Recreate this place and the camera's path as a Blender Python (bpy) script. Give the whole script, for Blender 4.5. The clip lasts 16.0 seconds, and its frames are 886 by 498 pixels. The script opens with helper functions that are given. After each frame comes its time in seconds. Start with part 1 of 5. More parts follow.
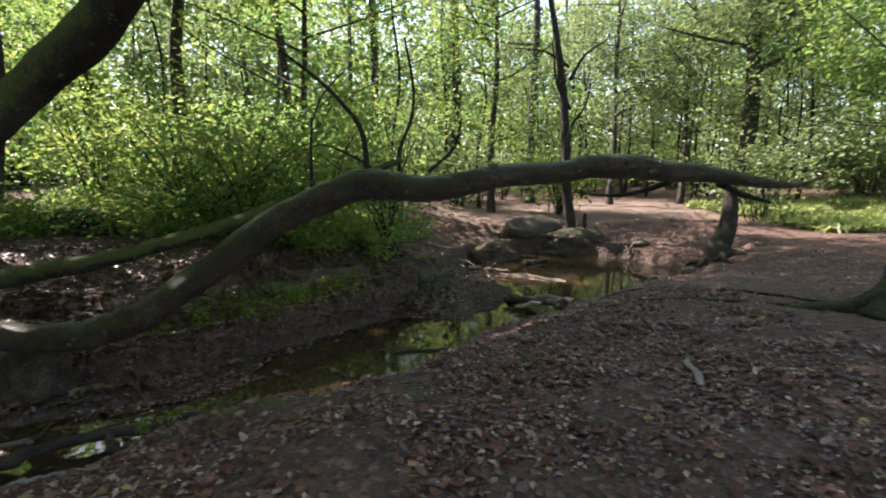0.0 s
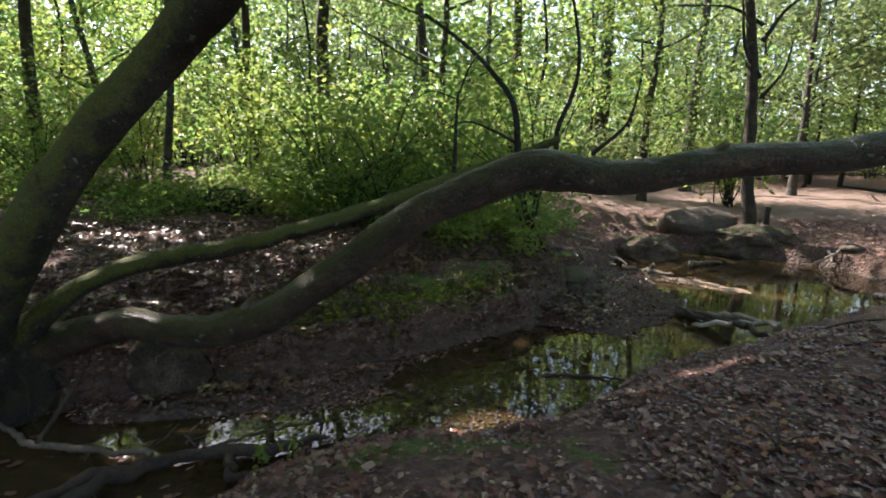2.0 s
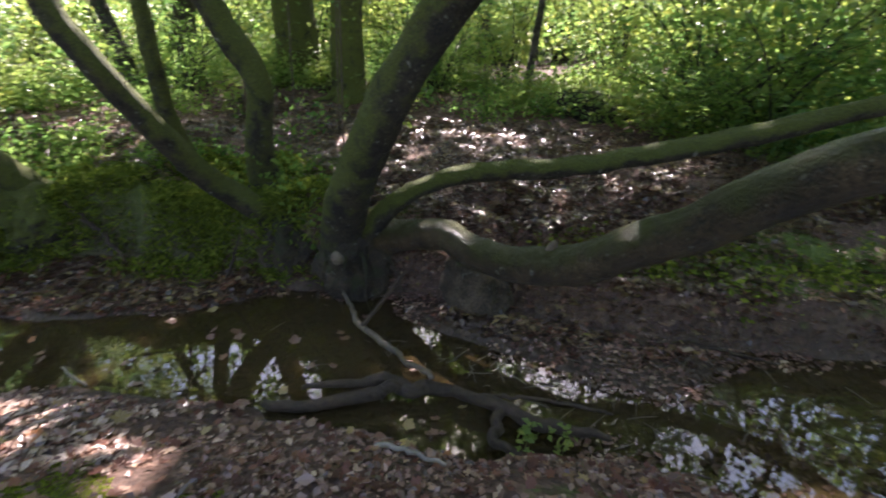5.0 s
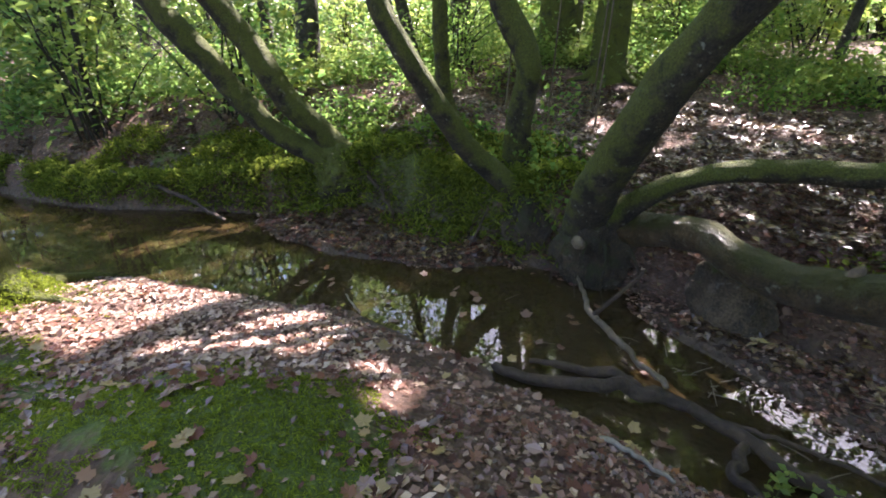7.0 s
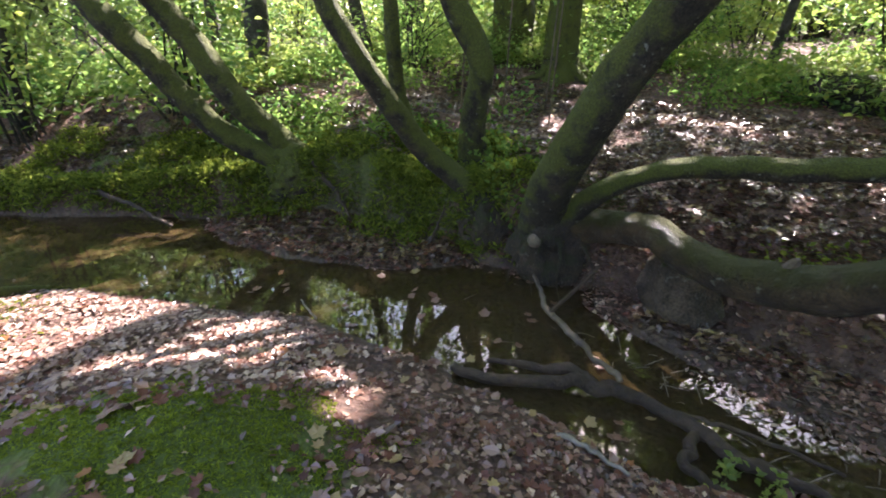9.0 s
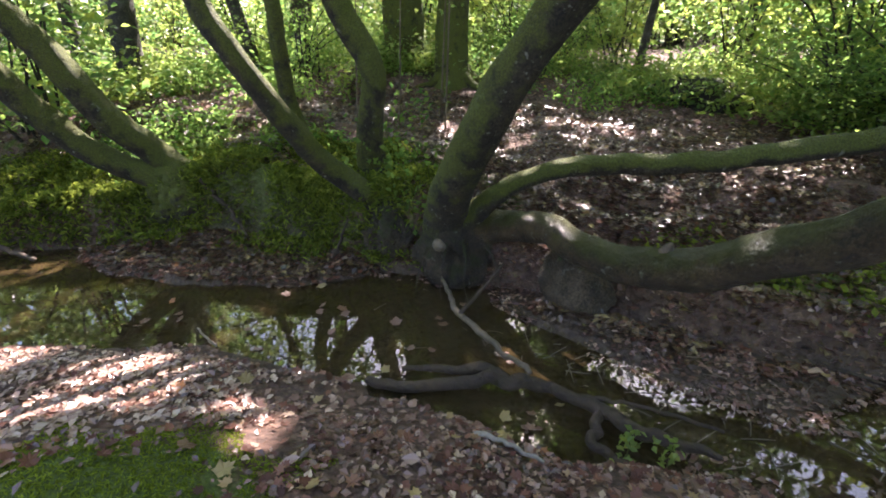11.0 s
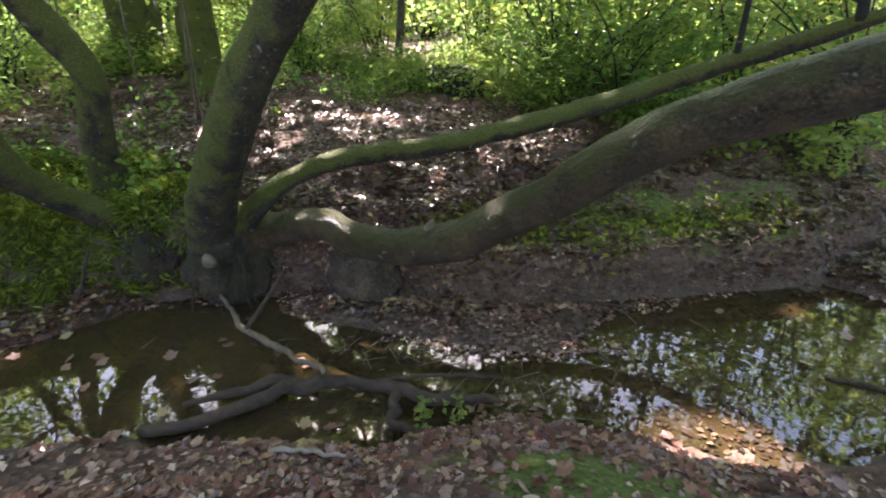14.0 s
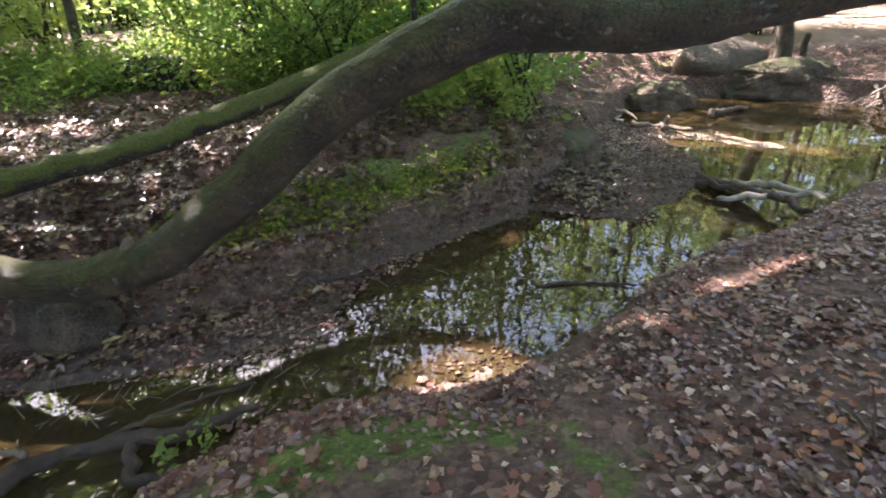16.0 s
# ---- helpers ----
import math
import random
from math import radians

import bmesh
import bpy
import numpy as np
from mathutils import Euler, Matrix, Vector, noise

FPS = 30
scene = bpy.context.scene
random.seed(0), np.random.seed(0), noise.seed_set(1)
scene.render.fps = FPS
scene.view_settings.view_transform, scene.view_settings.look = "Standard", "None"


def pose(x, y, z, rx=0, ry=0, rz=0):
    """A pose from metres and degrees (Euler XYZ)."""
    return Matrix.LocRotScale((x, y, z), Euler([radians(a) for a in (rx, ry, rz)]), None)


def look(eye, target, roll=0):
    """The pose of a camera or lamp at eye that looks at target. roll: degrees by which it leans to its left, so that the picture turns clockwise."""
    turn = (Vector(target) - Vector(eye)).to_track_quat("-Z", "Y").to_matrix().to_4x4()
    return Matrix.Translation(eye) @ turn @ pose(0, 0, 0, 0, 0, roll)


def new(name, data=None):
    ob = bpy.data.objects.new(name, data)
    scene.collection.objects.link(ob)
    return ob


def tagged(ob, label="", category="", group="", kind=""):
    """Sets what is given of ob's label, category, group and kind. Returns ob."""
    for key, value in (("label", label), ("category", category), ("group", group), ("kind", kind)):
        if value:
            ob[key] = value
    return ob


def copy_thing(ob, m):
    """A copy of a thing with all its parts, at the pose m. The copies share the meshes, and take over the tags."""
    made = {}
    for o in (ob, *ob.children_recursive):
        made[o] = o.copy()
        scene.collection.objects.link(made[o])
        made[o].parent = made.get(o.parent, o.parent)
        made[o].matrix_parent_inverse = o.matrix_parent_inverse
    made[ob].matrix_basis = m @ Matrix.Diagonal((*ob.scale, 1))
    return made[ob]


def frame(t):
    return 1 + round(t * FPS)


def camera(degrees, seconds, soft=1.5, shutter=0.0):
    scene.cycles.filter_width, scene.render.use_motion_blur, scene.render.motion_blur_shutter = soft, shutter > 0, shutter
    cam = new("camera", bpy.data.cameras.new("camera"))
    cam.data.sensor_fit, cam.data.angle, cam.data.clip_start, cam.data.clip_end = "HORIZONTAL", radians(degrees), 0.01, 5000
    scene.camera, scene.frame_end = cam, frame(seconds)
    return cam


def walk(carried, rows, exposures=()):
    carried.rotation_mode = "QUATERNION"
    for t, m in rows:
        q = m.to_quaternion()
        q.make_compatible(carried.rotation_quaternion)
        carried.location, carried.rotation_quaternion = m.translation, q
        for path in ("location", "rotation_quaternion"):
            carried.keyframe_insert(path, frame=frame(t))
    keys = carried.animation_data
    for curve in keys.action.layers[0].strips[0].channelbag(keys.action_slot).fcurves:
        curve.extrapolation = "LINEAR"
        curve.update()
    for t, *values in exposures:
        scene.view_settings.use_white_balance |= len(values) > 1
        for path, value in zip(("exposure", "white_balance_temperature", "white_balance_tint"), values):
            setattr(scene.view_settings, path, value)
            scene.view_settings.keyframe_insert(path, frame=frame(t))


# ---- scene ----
cam = camera(84.6, 16.0, soft=1.8, shutter=0.25)
METRES, EYE, TILT, LEAN, TURN = 3.0, 1.93, -8.4, 0.0, 0.0
ROWS = [
    (0.0, 0.0, 0.0, 0.0, 0.0, 0.0, -0.0),
    (0.5, -0.0399, 0.0538, 0.0069, 6.43, -0.86, -0.86),
    (1.0, -0.0762, 0.1229, 0.0144, 12.86, -1.79, -1.81),
    (1.5, -0.1018, 0.2137, 0.0339, 15.19, -1.96, -2.64),
    (2.0, -0.138, 0.3033, 0.047, 14.39, -2.43, -2.76),
    (2.5, -0.1732, 0.3739, 0.0651, 12.65, -3.63, -1.61),
    (3.0, -0.1809, 0.453, 0.076, 12.2, -5.88, -0.46),
    (3.5, -0.181, 0.5134, 0.0832, 12.36, -8.44, -0.68),
    (4.0, -0.2186, 0.5723, 0.0898, 17.99, -11.28, -3.36),
    (4.5, -0.2522, 0.5873, 0.097, 35.45, -14.0, -5.59),
    (5.0, -0.2599, 0.5741, 0.0988, 54.84, -17.36, -7.17),
    (7.5, -0.2764, 0.5044, 0.1001, 82.56, -23.42, -7.32),
    (8.0, -0.2773, 0.5027, 0.0998, 82.93, -23.56, -7.34),
    (8.5, -0.28, 0.5106, 0.1, 81.41, -23.48, -7.45),
    (9.0, -0.2828, 0.5266, 0.1056, 77.06, -22.77, -7.65),
    (9.5, -0.2831, 0.5352, 0.1086, 72.23, -21.59, -7.7),
    (10.0, -0.2818, 0.5355, 0.1091, 68.27, -20.6, -7.64),
    (12.5, -0.2815, 0.5459, 0.1086, 60.11, -20.73, -6.39),
    (13.0, -0.2797, 0.5546, 0.1079, 54.35, -20.15, -5.89),
    (13.5, -0.2677, 0.5725, 0.1109, 47.33, -19.13, -5.44),
    (14.0, -0.2432, 0.5975, 0.1131, 41.07, -18.42, -4.81),
    (14.5, -0.2092, 0.6218, 0.1173, 34.55, -18.35, -3.7),
    (15.0, -0.1731, 0.6421, 0.1142, 25.78, -18.96, -1.37),
    (15.5, -0.1513, 0.6592, 0.1105, 19.04, -19.5, 0.33),
    (16.0, -0.1414, 0.6667, 0.1081, 13.6, -19.47, 1.12),
]
walk(cam, [(t, pose(0, 0, EYE, TILT, LEAN, TURN) @ pose(METRES * x, METRES * y, METRES * z, 90 + pitch, roll, yaw)) for t, x, y, z, yaw, pitch, roll in ROWS],
     [(0.0, 1.84, 7000.0, 21.0), (3.5, 2.22, 6900.0, 21.0), (5.0, 2.56, 6800.0, 24.0), (7.5, 2.9, 6750.0, 25.0), (10.0, 2.94, 6850.0, 25.0), (14.0, 3.22, 7100.0, 26.0), (16.0, 3.24, 7050.0, 27.0)])

# ---------------------------------------------------------------- world and sun
SUN_AZ, SUN_EL = radians(53), radians(47)      # azimuth counted from +y towards -x
SUN = Vector((-math.sin(SUN_AZ) * math.cos(SUN_EL), math.cos(SUN_AZ) * math.cos(SUN_EL), math.sin(SUN_EL)))
world = bpy.data.worlds.new("sky")
scene.world = world
world.use_nodes = True
wn = world.node_tree
sky = wn.nodes.new("ShaderNodeTexSky")
sky.sky_type, sky.sun_disc = "NISHITA", False
sky.sun_elevation, sky.sun_rotation = SUN_EL, -SUN_AZ
wn.links.new(sky.outputs[0], wn.nodes["Background"].inputs[0])
wn.nodes["Background"].inputs[1].default_value = 0.15
sun = new("sun", bpy.data.lights.new("sun", "SUN"))
sun.data.energy, sun.data.angle, sun.data.color = 5.0, radians(0.6), (1.0, 0.975, 0.945)
sun.matrix_world = look((0, 0, 30), Vector((0, 0, 30)) - SUN)

# ---------------------------------------------------------------- materials
def ramp(nt, fac, stops):
    n = nt.nodes.new("ShaderNodeValToRGB")
    el = n.color_ramp.elements
    while len(el) < len(stops):
        el.new(0.5)
    for e, (p, c) in zip(el, stops):
        e.position, e.color = p, (*c, 1)
    nt.links.new(fac, n.inputs[0])
    return n.outputs[0]


def noise_tex(nt, scale, detail=6, rough=0.6, vec=None):
    n = nt.nodes.new("ShaderNodeTexNoise")
    n.inputs["Scale"].default_value, n.inputs["Detail"].default_value, n.inputs["Roughness"].default_value = scale, detail, rough
    if vec is None:
        vec = nt.nodes.new("ShaderNodeNewGeometry").outputs["Position"]
    nt.links.new(vec, n.inputs["Vector"])
    return n.outputs["Fac"]


def mixc(nt, fac, a, b):
    n = nt.nodes.new("ShaderNodeMix")
    n.data_type = "RGBA"
    for sock, v in ((n.inputs[0], fac), (n.inputs[6], a), (n.inputs[7], b)):
        if hasattr(v, "links"):
            nt.links.new(v, sock)
        else:
            sock.default_value = v if isinstance(v, float) else (*v, 1)
    return n.outputs[2]


def maths(nt, op, a, b=0.0):
    n = nt.nodes.new("ShaderNodeMath")
    n.operation = op
    for sock, v in zip(n.inputs, (a, b)):
        if hasattr(v, "links"):
            nt.links.new(v, sock)
        else:
            sock.default_value = v
    return n.outputs[0]


def step01(nt, v, lo, hi):
    n = nt.nodes.new("ShaderNodeMapRange")
    n.interpolation_type = "SMOOTHSTEP"
    nt.links.new(v, n.inputs[0])
    n.inputs[1].default_value, n.inputs[2].default_value = lo, hi
    return n.outputs[0]


def bump(nt, height, strength, dist):
    n = nt.nodes.new("ShaderNodeBump")
    n.inputs["Strength"].default_value, n.inputs["Distance"].default_value = strength, dist
    nt.links.new(height, n.inputs["Height"])
    return n.outputs[0]


def material(name):
    m = bpy.data.materials.new(name)
    m.use_nodes = True
    return m, m.node_tree, m.node_tree.nodes["Principled BSDF"]


def attribute(nt, name):
    n = nt.nodes.new("ShaderNodeAttribute")
    n.attribute_name = name
    return n.outputs["Fac"]


def ground_material():
    m, nt, p = material("forest_floor")
    big, mid, fine = noise_tex(nt, 0.9, 4), noise_tex(nt, 7, 6), noise_tex(nt, 42, 8, 0.7)
    vor = nt.nodes.new("ShaderNodeTexVoronoi")
    vor.inputs["Scale"].default_value = 22
    nt.links.new(nt.nodes.new("ShaderNodeNewGeometry").outputs["Position"], vor.inputs["Vector"])
    soil = ramp(nt, fine, [(0.25, (0.022, 0.011, 0.008)), (0.5, (0.075, 0.041, 0.029)), (0.75, (0.19, 0.112, 0.08))])
    flakes = ramp(nt, vor.outputs["Color"], [(0.0, (0.02, 0.011, 0.008)), (0.4, (0.085, 0.042, 0.028)), (0.7, (0.15, 0.08, 0.055)), (1.0, (0.28, 0.18, 0.13))])
    col = mixc(nt, step01(nt, mid, 0.38, 0.62), soil, flakes)
    path = ramp(nt, fine, [(0.2, (0.1, 0.066, 0.05)), (0.8, (0.23, 0.16, 0.12))])
    col = mixc(nt, attribute(nt, "bare"), col, path)
    mossy = ramp(nt, noise_tex(nt, 60, 6, 0.7), [(0.25, (0.022, 0.032, 0.005)), (0.55, (0.07, 0.1, 0.014)), (0.8, (0.15, 0.19, 0.032))])
    mask = step01(nt, maths(nt, "ADD", attribute(nt, "moss"), maths(nt, "MULTIPLY", maths(nt, "SUBTRACT", mid, 0.5), 1.1)), 0.38, 0.62)
    col = mixc(nt, mask, col, mossy)
    wet = attribute(nt, "wet")
    mud = ramp(nt, noise_tex(nt, 16, 8, 0.7), [(0.3, (0.016, 0.01, 0.006)), (0.55, (0.055, 0.034, 0.02)), (0.75, (0.13, 0.084, 0.05))])
    col = mixc(nt, maths(nt, "MULTIPLY", wet, 0.85), col, mud)
    # sandy bed, its tone raised to carry part of the sunlight there
    sun_paled_sand = ramp(nt, noise_tex(nt, 30, 6), [(0.3, (0.2, 0.135, 0.085)), (0.7, (0.38, 0.27, 0.175))])
    col = mixc(nt, attribute(nt, "sun_paled_sand"), col, sun_paled_sand)
    nt.links.new(col, p.inputs["Base Color"])
    nt.links.new(ramp(nt, wet, [(0, (0.9, 0.9, 0.9)), (1, (0.68, 0.68, 0.68))]), p.inputs["Roughness"])
    rel = maths(nt, "ADD", maths(nt, "MULTIPLY", fine, 0.5), maths(nt, "ADD", vor.outputs["Distance"], maths(nt, "MULTIPLY", mid, 0.8)))
    nt.links.new(bump(nt, rel, 0.9, 0.03), p.inputs["Normal"])
    return m


def bark_material(name, dark, light, moss_amount, moss_col=((0.02, 0.034, 0.006), (0.085, 0.12, 0.022)), lichen=0.25, rough=0.85):
    m, nt, p = material(name)
    geo = nt.nodes.new("ShaderNodeNewGeometry")
    fine, mid = noise_tex(nt, 55, 8, 0.7), noise_tex(nt, 7, 6, 0.65)
    col = ramp(nt, maths(nt, "ADD", maths(nt, "MULTIPLY", fine, 0.55), maths(nt, "MULTIPLY", mid, 0.45)), [(0.41, dark), (0.6, light)])
    large = noise_tex(nt, 2.6, 5, 0.6)
    col = mixc(nt, maths(nt, "MULTIPLY", step01(nt, large, 0.42, 0.62), 0.55), col, tuple(0.6 * c + 0.1 * d for c, d in zip(dark, light)))
    spots = step01(nt, noise_tex(nt, 13, 5, 0.55), 0.64, 0.7)
    col = mixc(nt, maths(nt, "MULTIPLY", spots, lichen), col, (0.42, 0.43, 0.36))
    specks = step01(nt, noise_tex(nt, 34, 3, 0.5), 0.66, 0.7)
    col = mixc(nt, maths(nt, "MULTIPLY", specks, lichen * 0.9), col, (0.34, 0.34, 0.27))
    sep = nt.nodes.new("ShaderNodeSeparateXYZ")
    nt.links.new(geo.outputs["Normal"], sep.inputs[0])
    up = maths(nt, "MULTIPLY", sep.outputs[2], 0.6)
    mask = step01(nt, maths(nt, "ADD", up, maths(nt, "ADD", maths(nt, "ADD", maths(nt, "MULTIPLY", mid, 1.1), maths(nt, "MULTIPLY", large, 0.9)), moss_amount - 1.2)), 0.3, 0.62)
    moss = ramp(nt, noise_tex(nt, 90, 4, 0.7), [(0.3, moss_col[0]), (0.75, moss_col[1])])
    nt.links.new(mixc(nt, maths(nt, "MULTIPLY", mask, 0.9), col, moss), p.inputs["Base Color"])
    p.inputs["Roughness"].default_value = rough
    nt.links.new(bump(nt, maths(nt, "ADD", fine, maths(nt, "MULTIPLY", mid, 1.7)), 1.0, 0.06), p.inputs["Normal"])
    return m


def leaf_material(name, stops, translucency=0.5, rough=0.42, patch=-1, sheen=0.4):
    m, nt, p = material(name)
    geo = nt.nodes.new("ShaderNodeNewGeometry")
    col = ramp(nt, geo.outputs["Random Per Island"], stops)
    col = mixc(nt, maths(nt, "MULTIPLY", step01(nt, noise_tex(nt, 0.8, 3), 0.4, 0.62), 0.45), col, stops[patch][1])
    nt.links.new(col, p.inputs["Base Color"])
    p.inputs["Roughness"].default_value, p.inputs["Specular IOR Level"].default_value = rough, sheen
    tr = nt.nodes.new("ShaderNodeBsdfTranslucent")
    bright = nt.nodes.new("ShaderNodeHueSaturation")
    bright.inputs["Value"].default_value, bright.inputs["Saturation"].default_value = 2.5, 1.0
    nt.links.new(col, bright.inputs["Color"])
    nt.links.new(bright.outputs[0], tr.inputs[0])
    mx = nt.nodes.new("ShaderNodeMixShader")
    mx.inputs[0].default_value = translucency
    nt.links.new(p.outputs[0], mx.inputs[1])
    nt.links.new(tr.outputs[0], mx.inputs[2])
    nt.links.new(mx.outputs[0], nt.nodes["Material Output"].inputs[0])
    return m


def water_material():
    """Murky brown water: clear and silty parts under a mirror that grows at low angles."""
    m, nt, p = material("stream_water")
    nt.nodes.remove(p)
    tr, gl, fr, mx, df, silt = (nt.nodes.new(k) for k in ("ShaderNodeBsdfTransparent", "ShaderNodeBsdfGlossy", "ShaderNodeFresnel", "ShaderNodeMixShader", "ShaderNodeBsdfDiffuse", "ShaderNodeMixShader"))
    tr.inputs[0].default_value = (0.66, 0.56, 0.36, 1)
    df.inputs[0].default_value = (0.075, 0.052, 0.023, 1)
    gl.inputs["Roughness"].default_value = 0.015
    fr.inputs[0].default_value = 1.6
    b = bump(nt, noise_tex(nt, 3.5, 2), 0.03, 0.05)
    nt.links.new(b, gl.inputs["Normal"])
    nt.links.new(b, fr.inputs["Normal"])
    nt.links.new(maths(nt, "ADD", maths(nt, "MULTIPLY", noise_tex(nt, 1.2, 3), 0.5), 0.22), silt.inputs[0])
    nt.links.new(tr.outputs[0], silt.inputs[1])
    nt.links.new(df.outputs[0], silt.inputs[2])
    nt.links.new(fr.outputs[0], mx.inputs[0])
    nt.links.new(silt.outputs[0], mx.inputs[1])
    nt.links.new(gl.outputs[0], mx.inputs[2])
    nt.links.new(mx.outputs[0], nt.nodes["Material Output"].inputs[0])
    return m


def plain_material(name, dark, light, scale, rough=0.8, depth=0.01):
    m, nt, p = material(name)
    f, g = noise_tex(nt, scale, 8, 0.65), noise_tex(nt, scale * 0.14, 4)
    nt.links.new(ramp(nt, maths(nt, "ADD", maths(nt, "MULTIPLY", f, 0.5), maths(nt, "MULTIPLY", g, 0.5)), [(0.32, dark), (0.66, light)]), p.inputs["Base Color"])
    p.inputs["Roughness"].default_value = rough
    nt.links.new(bump(nt, f, 0.7, depth), p.inputs["Normal"])
    return m


GROUND = ground_material()
WATER = water_material()
BARK = bark_material("mossy_bark", (0.018, 0.013, 0.009), (0.1, 0.075, 0.048), 0.3)
BARK_GREEN = bark_material("green_mossy_bark", (0.012, 0.009, 0.006), (0.085, 0.062, 0.038), 0.78, lichen=0.45, moss_col=((0.03, 0.04, 0.004), (0.17, 0.195, 0.02)))
BARK_LIMB = bark_material("smooth_limb_bark", (0.012, 0.008, 0.005), (0.16, 0.1, 0.05), 0.44, moss_col=((0.016, 0.02, 0.003), (0.085, 0.088, 0.014)), lichen=0.4, rough=0.34)
BARK_FAR = bark_material("far_bark", (0.03, 0.026, 0.02), (0.13, 0.115, 0.09), 0.36)
BARK_DARK = bark_material("dark_branch_bark", (0.012, 0.01, 0.008), (0.045, 0.038, 0.028), 0.25)
ROOT = bark_material("root_mass", (0.016, 0.012, 0.008), (0.11, 0.072, 0.042), 0.36, moss_col=((0.012, 0.015, 0.003), (0.055, 0.062, 0.012)))
EARTH = bark_material("earth_lump", (0.034, 0.023, 0.014), (0.2, 0.138, 0.088), 0.12)
DEAD = plain_material("wet_dead_wood", (0.008, 0.005, 0.003), (0.075, 0.045, 0.027), 22, 0.8, 0.05)
STICK = plain_material("grey_dead_stick", (0.028, 0.02, 0.014), (0.17, 0.125, 0.085), 34)
PALE = plain_material("pale_dead_wood", (0.1, 0.08, 0.062), (0.34, 0.29, 0.24), 30)
STONE = plain_material("damp_stone", (0.022, 0.017, 0.012), (0.13, 0.1, 0.072), 14, 0.85, 0.05)
GREEN = leaf_material("green_leaves", [(0.0, (0.032, 0.075, 0.02)), (0.5, (0.072, 0.14, 0.036)), (0.85, (0.11, 0.175, 0.042)), (1.0, (0.18, 0.22, 0.045))], 0.58)
LIME = leaf_material("lime_leaves", [(0.0, (0.042, 0.105, 0.028)), (0.5, (0.08, 0.155, 0.042)), (0.85, (0.125, 0.185, 0.048)), (1.0, (0.22, 0.235, 0.05))], 0.52)
GREY_GREEN = leaf_material("grey_green_leaves", [(0.0, (0.04, 0.07, 0.025)), (0.6, (0.09, 0.13, 0.05)), (1.0, (0.17, 0.2, 0.08))])
UNDER = leaf_material("undergrowth_leaves", [(0.0, (0.034, 0.075, 0.02)), (0.5, (0.074, 0.14, 0.036)), (1.0, (0.14, 0.195, 0.048))], 0.6, 0.7, -1, 0.12)
MOSSY = leaf_material("moss_tufts", [(0.0, (0.03, 0.042, 0.004)), (0.5, (0.085, 0.115, 0.012)), (1.0, (0.18, 0.22, 0.028))], 0.3, 0.8, -1, 0.08)
# grass paler than its own green: the missing sunlight is in the colour
SUN_GRASS = leaf_material("sun_paled_grass", [(0.0, (0.12, 0.17, 0.05)), (0.5, (0.22, 0.27, 0.1)), (1.0, (0.36, 0.38, 0.19))], 0.5, 0.5)
LITTER = leaf_material("litter_leaves", [(0.0, (0.022, 0.009, 0.006)), (0.4, (0.105, 0.044, 0.03)), (0.74, (0.21, 0.1, 0.07)), (0.9, (0.34, 0.21, 0.15)), (1.0, (0.5, 0.36, 0.25))], 0.08, 0.34, 1, 0.8)
WET_LITTER = leaf_material("wet_glossy_leaves", [(0.0, (0.012, 0.007, 0.004)), (0.5, (0.058, 0.029, 0.016)), (0.8, (0.13, 0.078, 0.04)), (1.0, (0.28, 0.21, 0.09))], 0.06, 0.32, 1, 0.6)
# dry leaves with part of the sun's brightness put into their colour
SUN_PALED = leaf_material("sun_paled_dry_leaves", [(0.0, (0.08, 0.04, 0.028)), (0.4, (0.24, 0.145, 0.11)), (0.8, (0.38, 0.26, 0.2)), (1.0, (0.52, 0.4, 0.32))], 0.15, 0.4, 1, 0.6)
MUD_LITTER = leaf_material("muddy_leaf_scraps", [(0.0, (0.012, 0.007, 0.004)), (0.6, (0.055, 0.031, 0.018)), (1.0, (0.17, 0.11, 0.065))], 0.03, 0.8, 1, 0.12)
LOBED = leaf_material("lobed_fallen_leaves", [(0.0, (0.022, 0.008, 0.005)), (0.4, (0.085, 0.03, 0.019)), (0.7, (0.16, 0.062, 0.04)), (0.88, (0.24, 0.115, 0.075)), (0.96, (0.32, 0.2, 0.12)), (1.0, (0.38, 0.28, 0.11))], 0.1, 0.55, 1, 0.28)
BANK_GREEN = leaf_material("dark_bank_plants", [(0.0, (0.026, 0.042, 0.007)), (0.5, (0.085, 0.112, 0.018)), (1.0, (0.2, 0.23, 0.036))], 0.4, 0.7, 1, 0.1)
YELLOW = leaf_material("yellow_leaves", [(0.0, (0.16, 0.11, 0.045)), (0.5, (0.22, 0.155, 0.065)), (1.0, (0.3, 0.22, 0.11))], 0.15, 0.5)
RUST = leaf_material("rust_leaves", [(0.0, (0.14, 0.05, 0.02)), (1.0, (0.3, 0.12, 0.04))], 0.15, 0.5)

# ---------------------------------------------------------------- mesh helpers
RNG = np.random.default_rng(7)


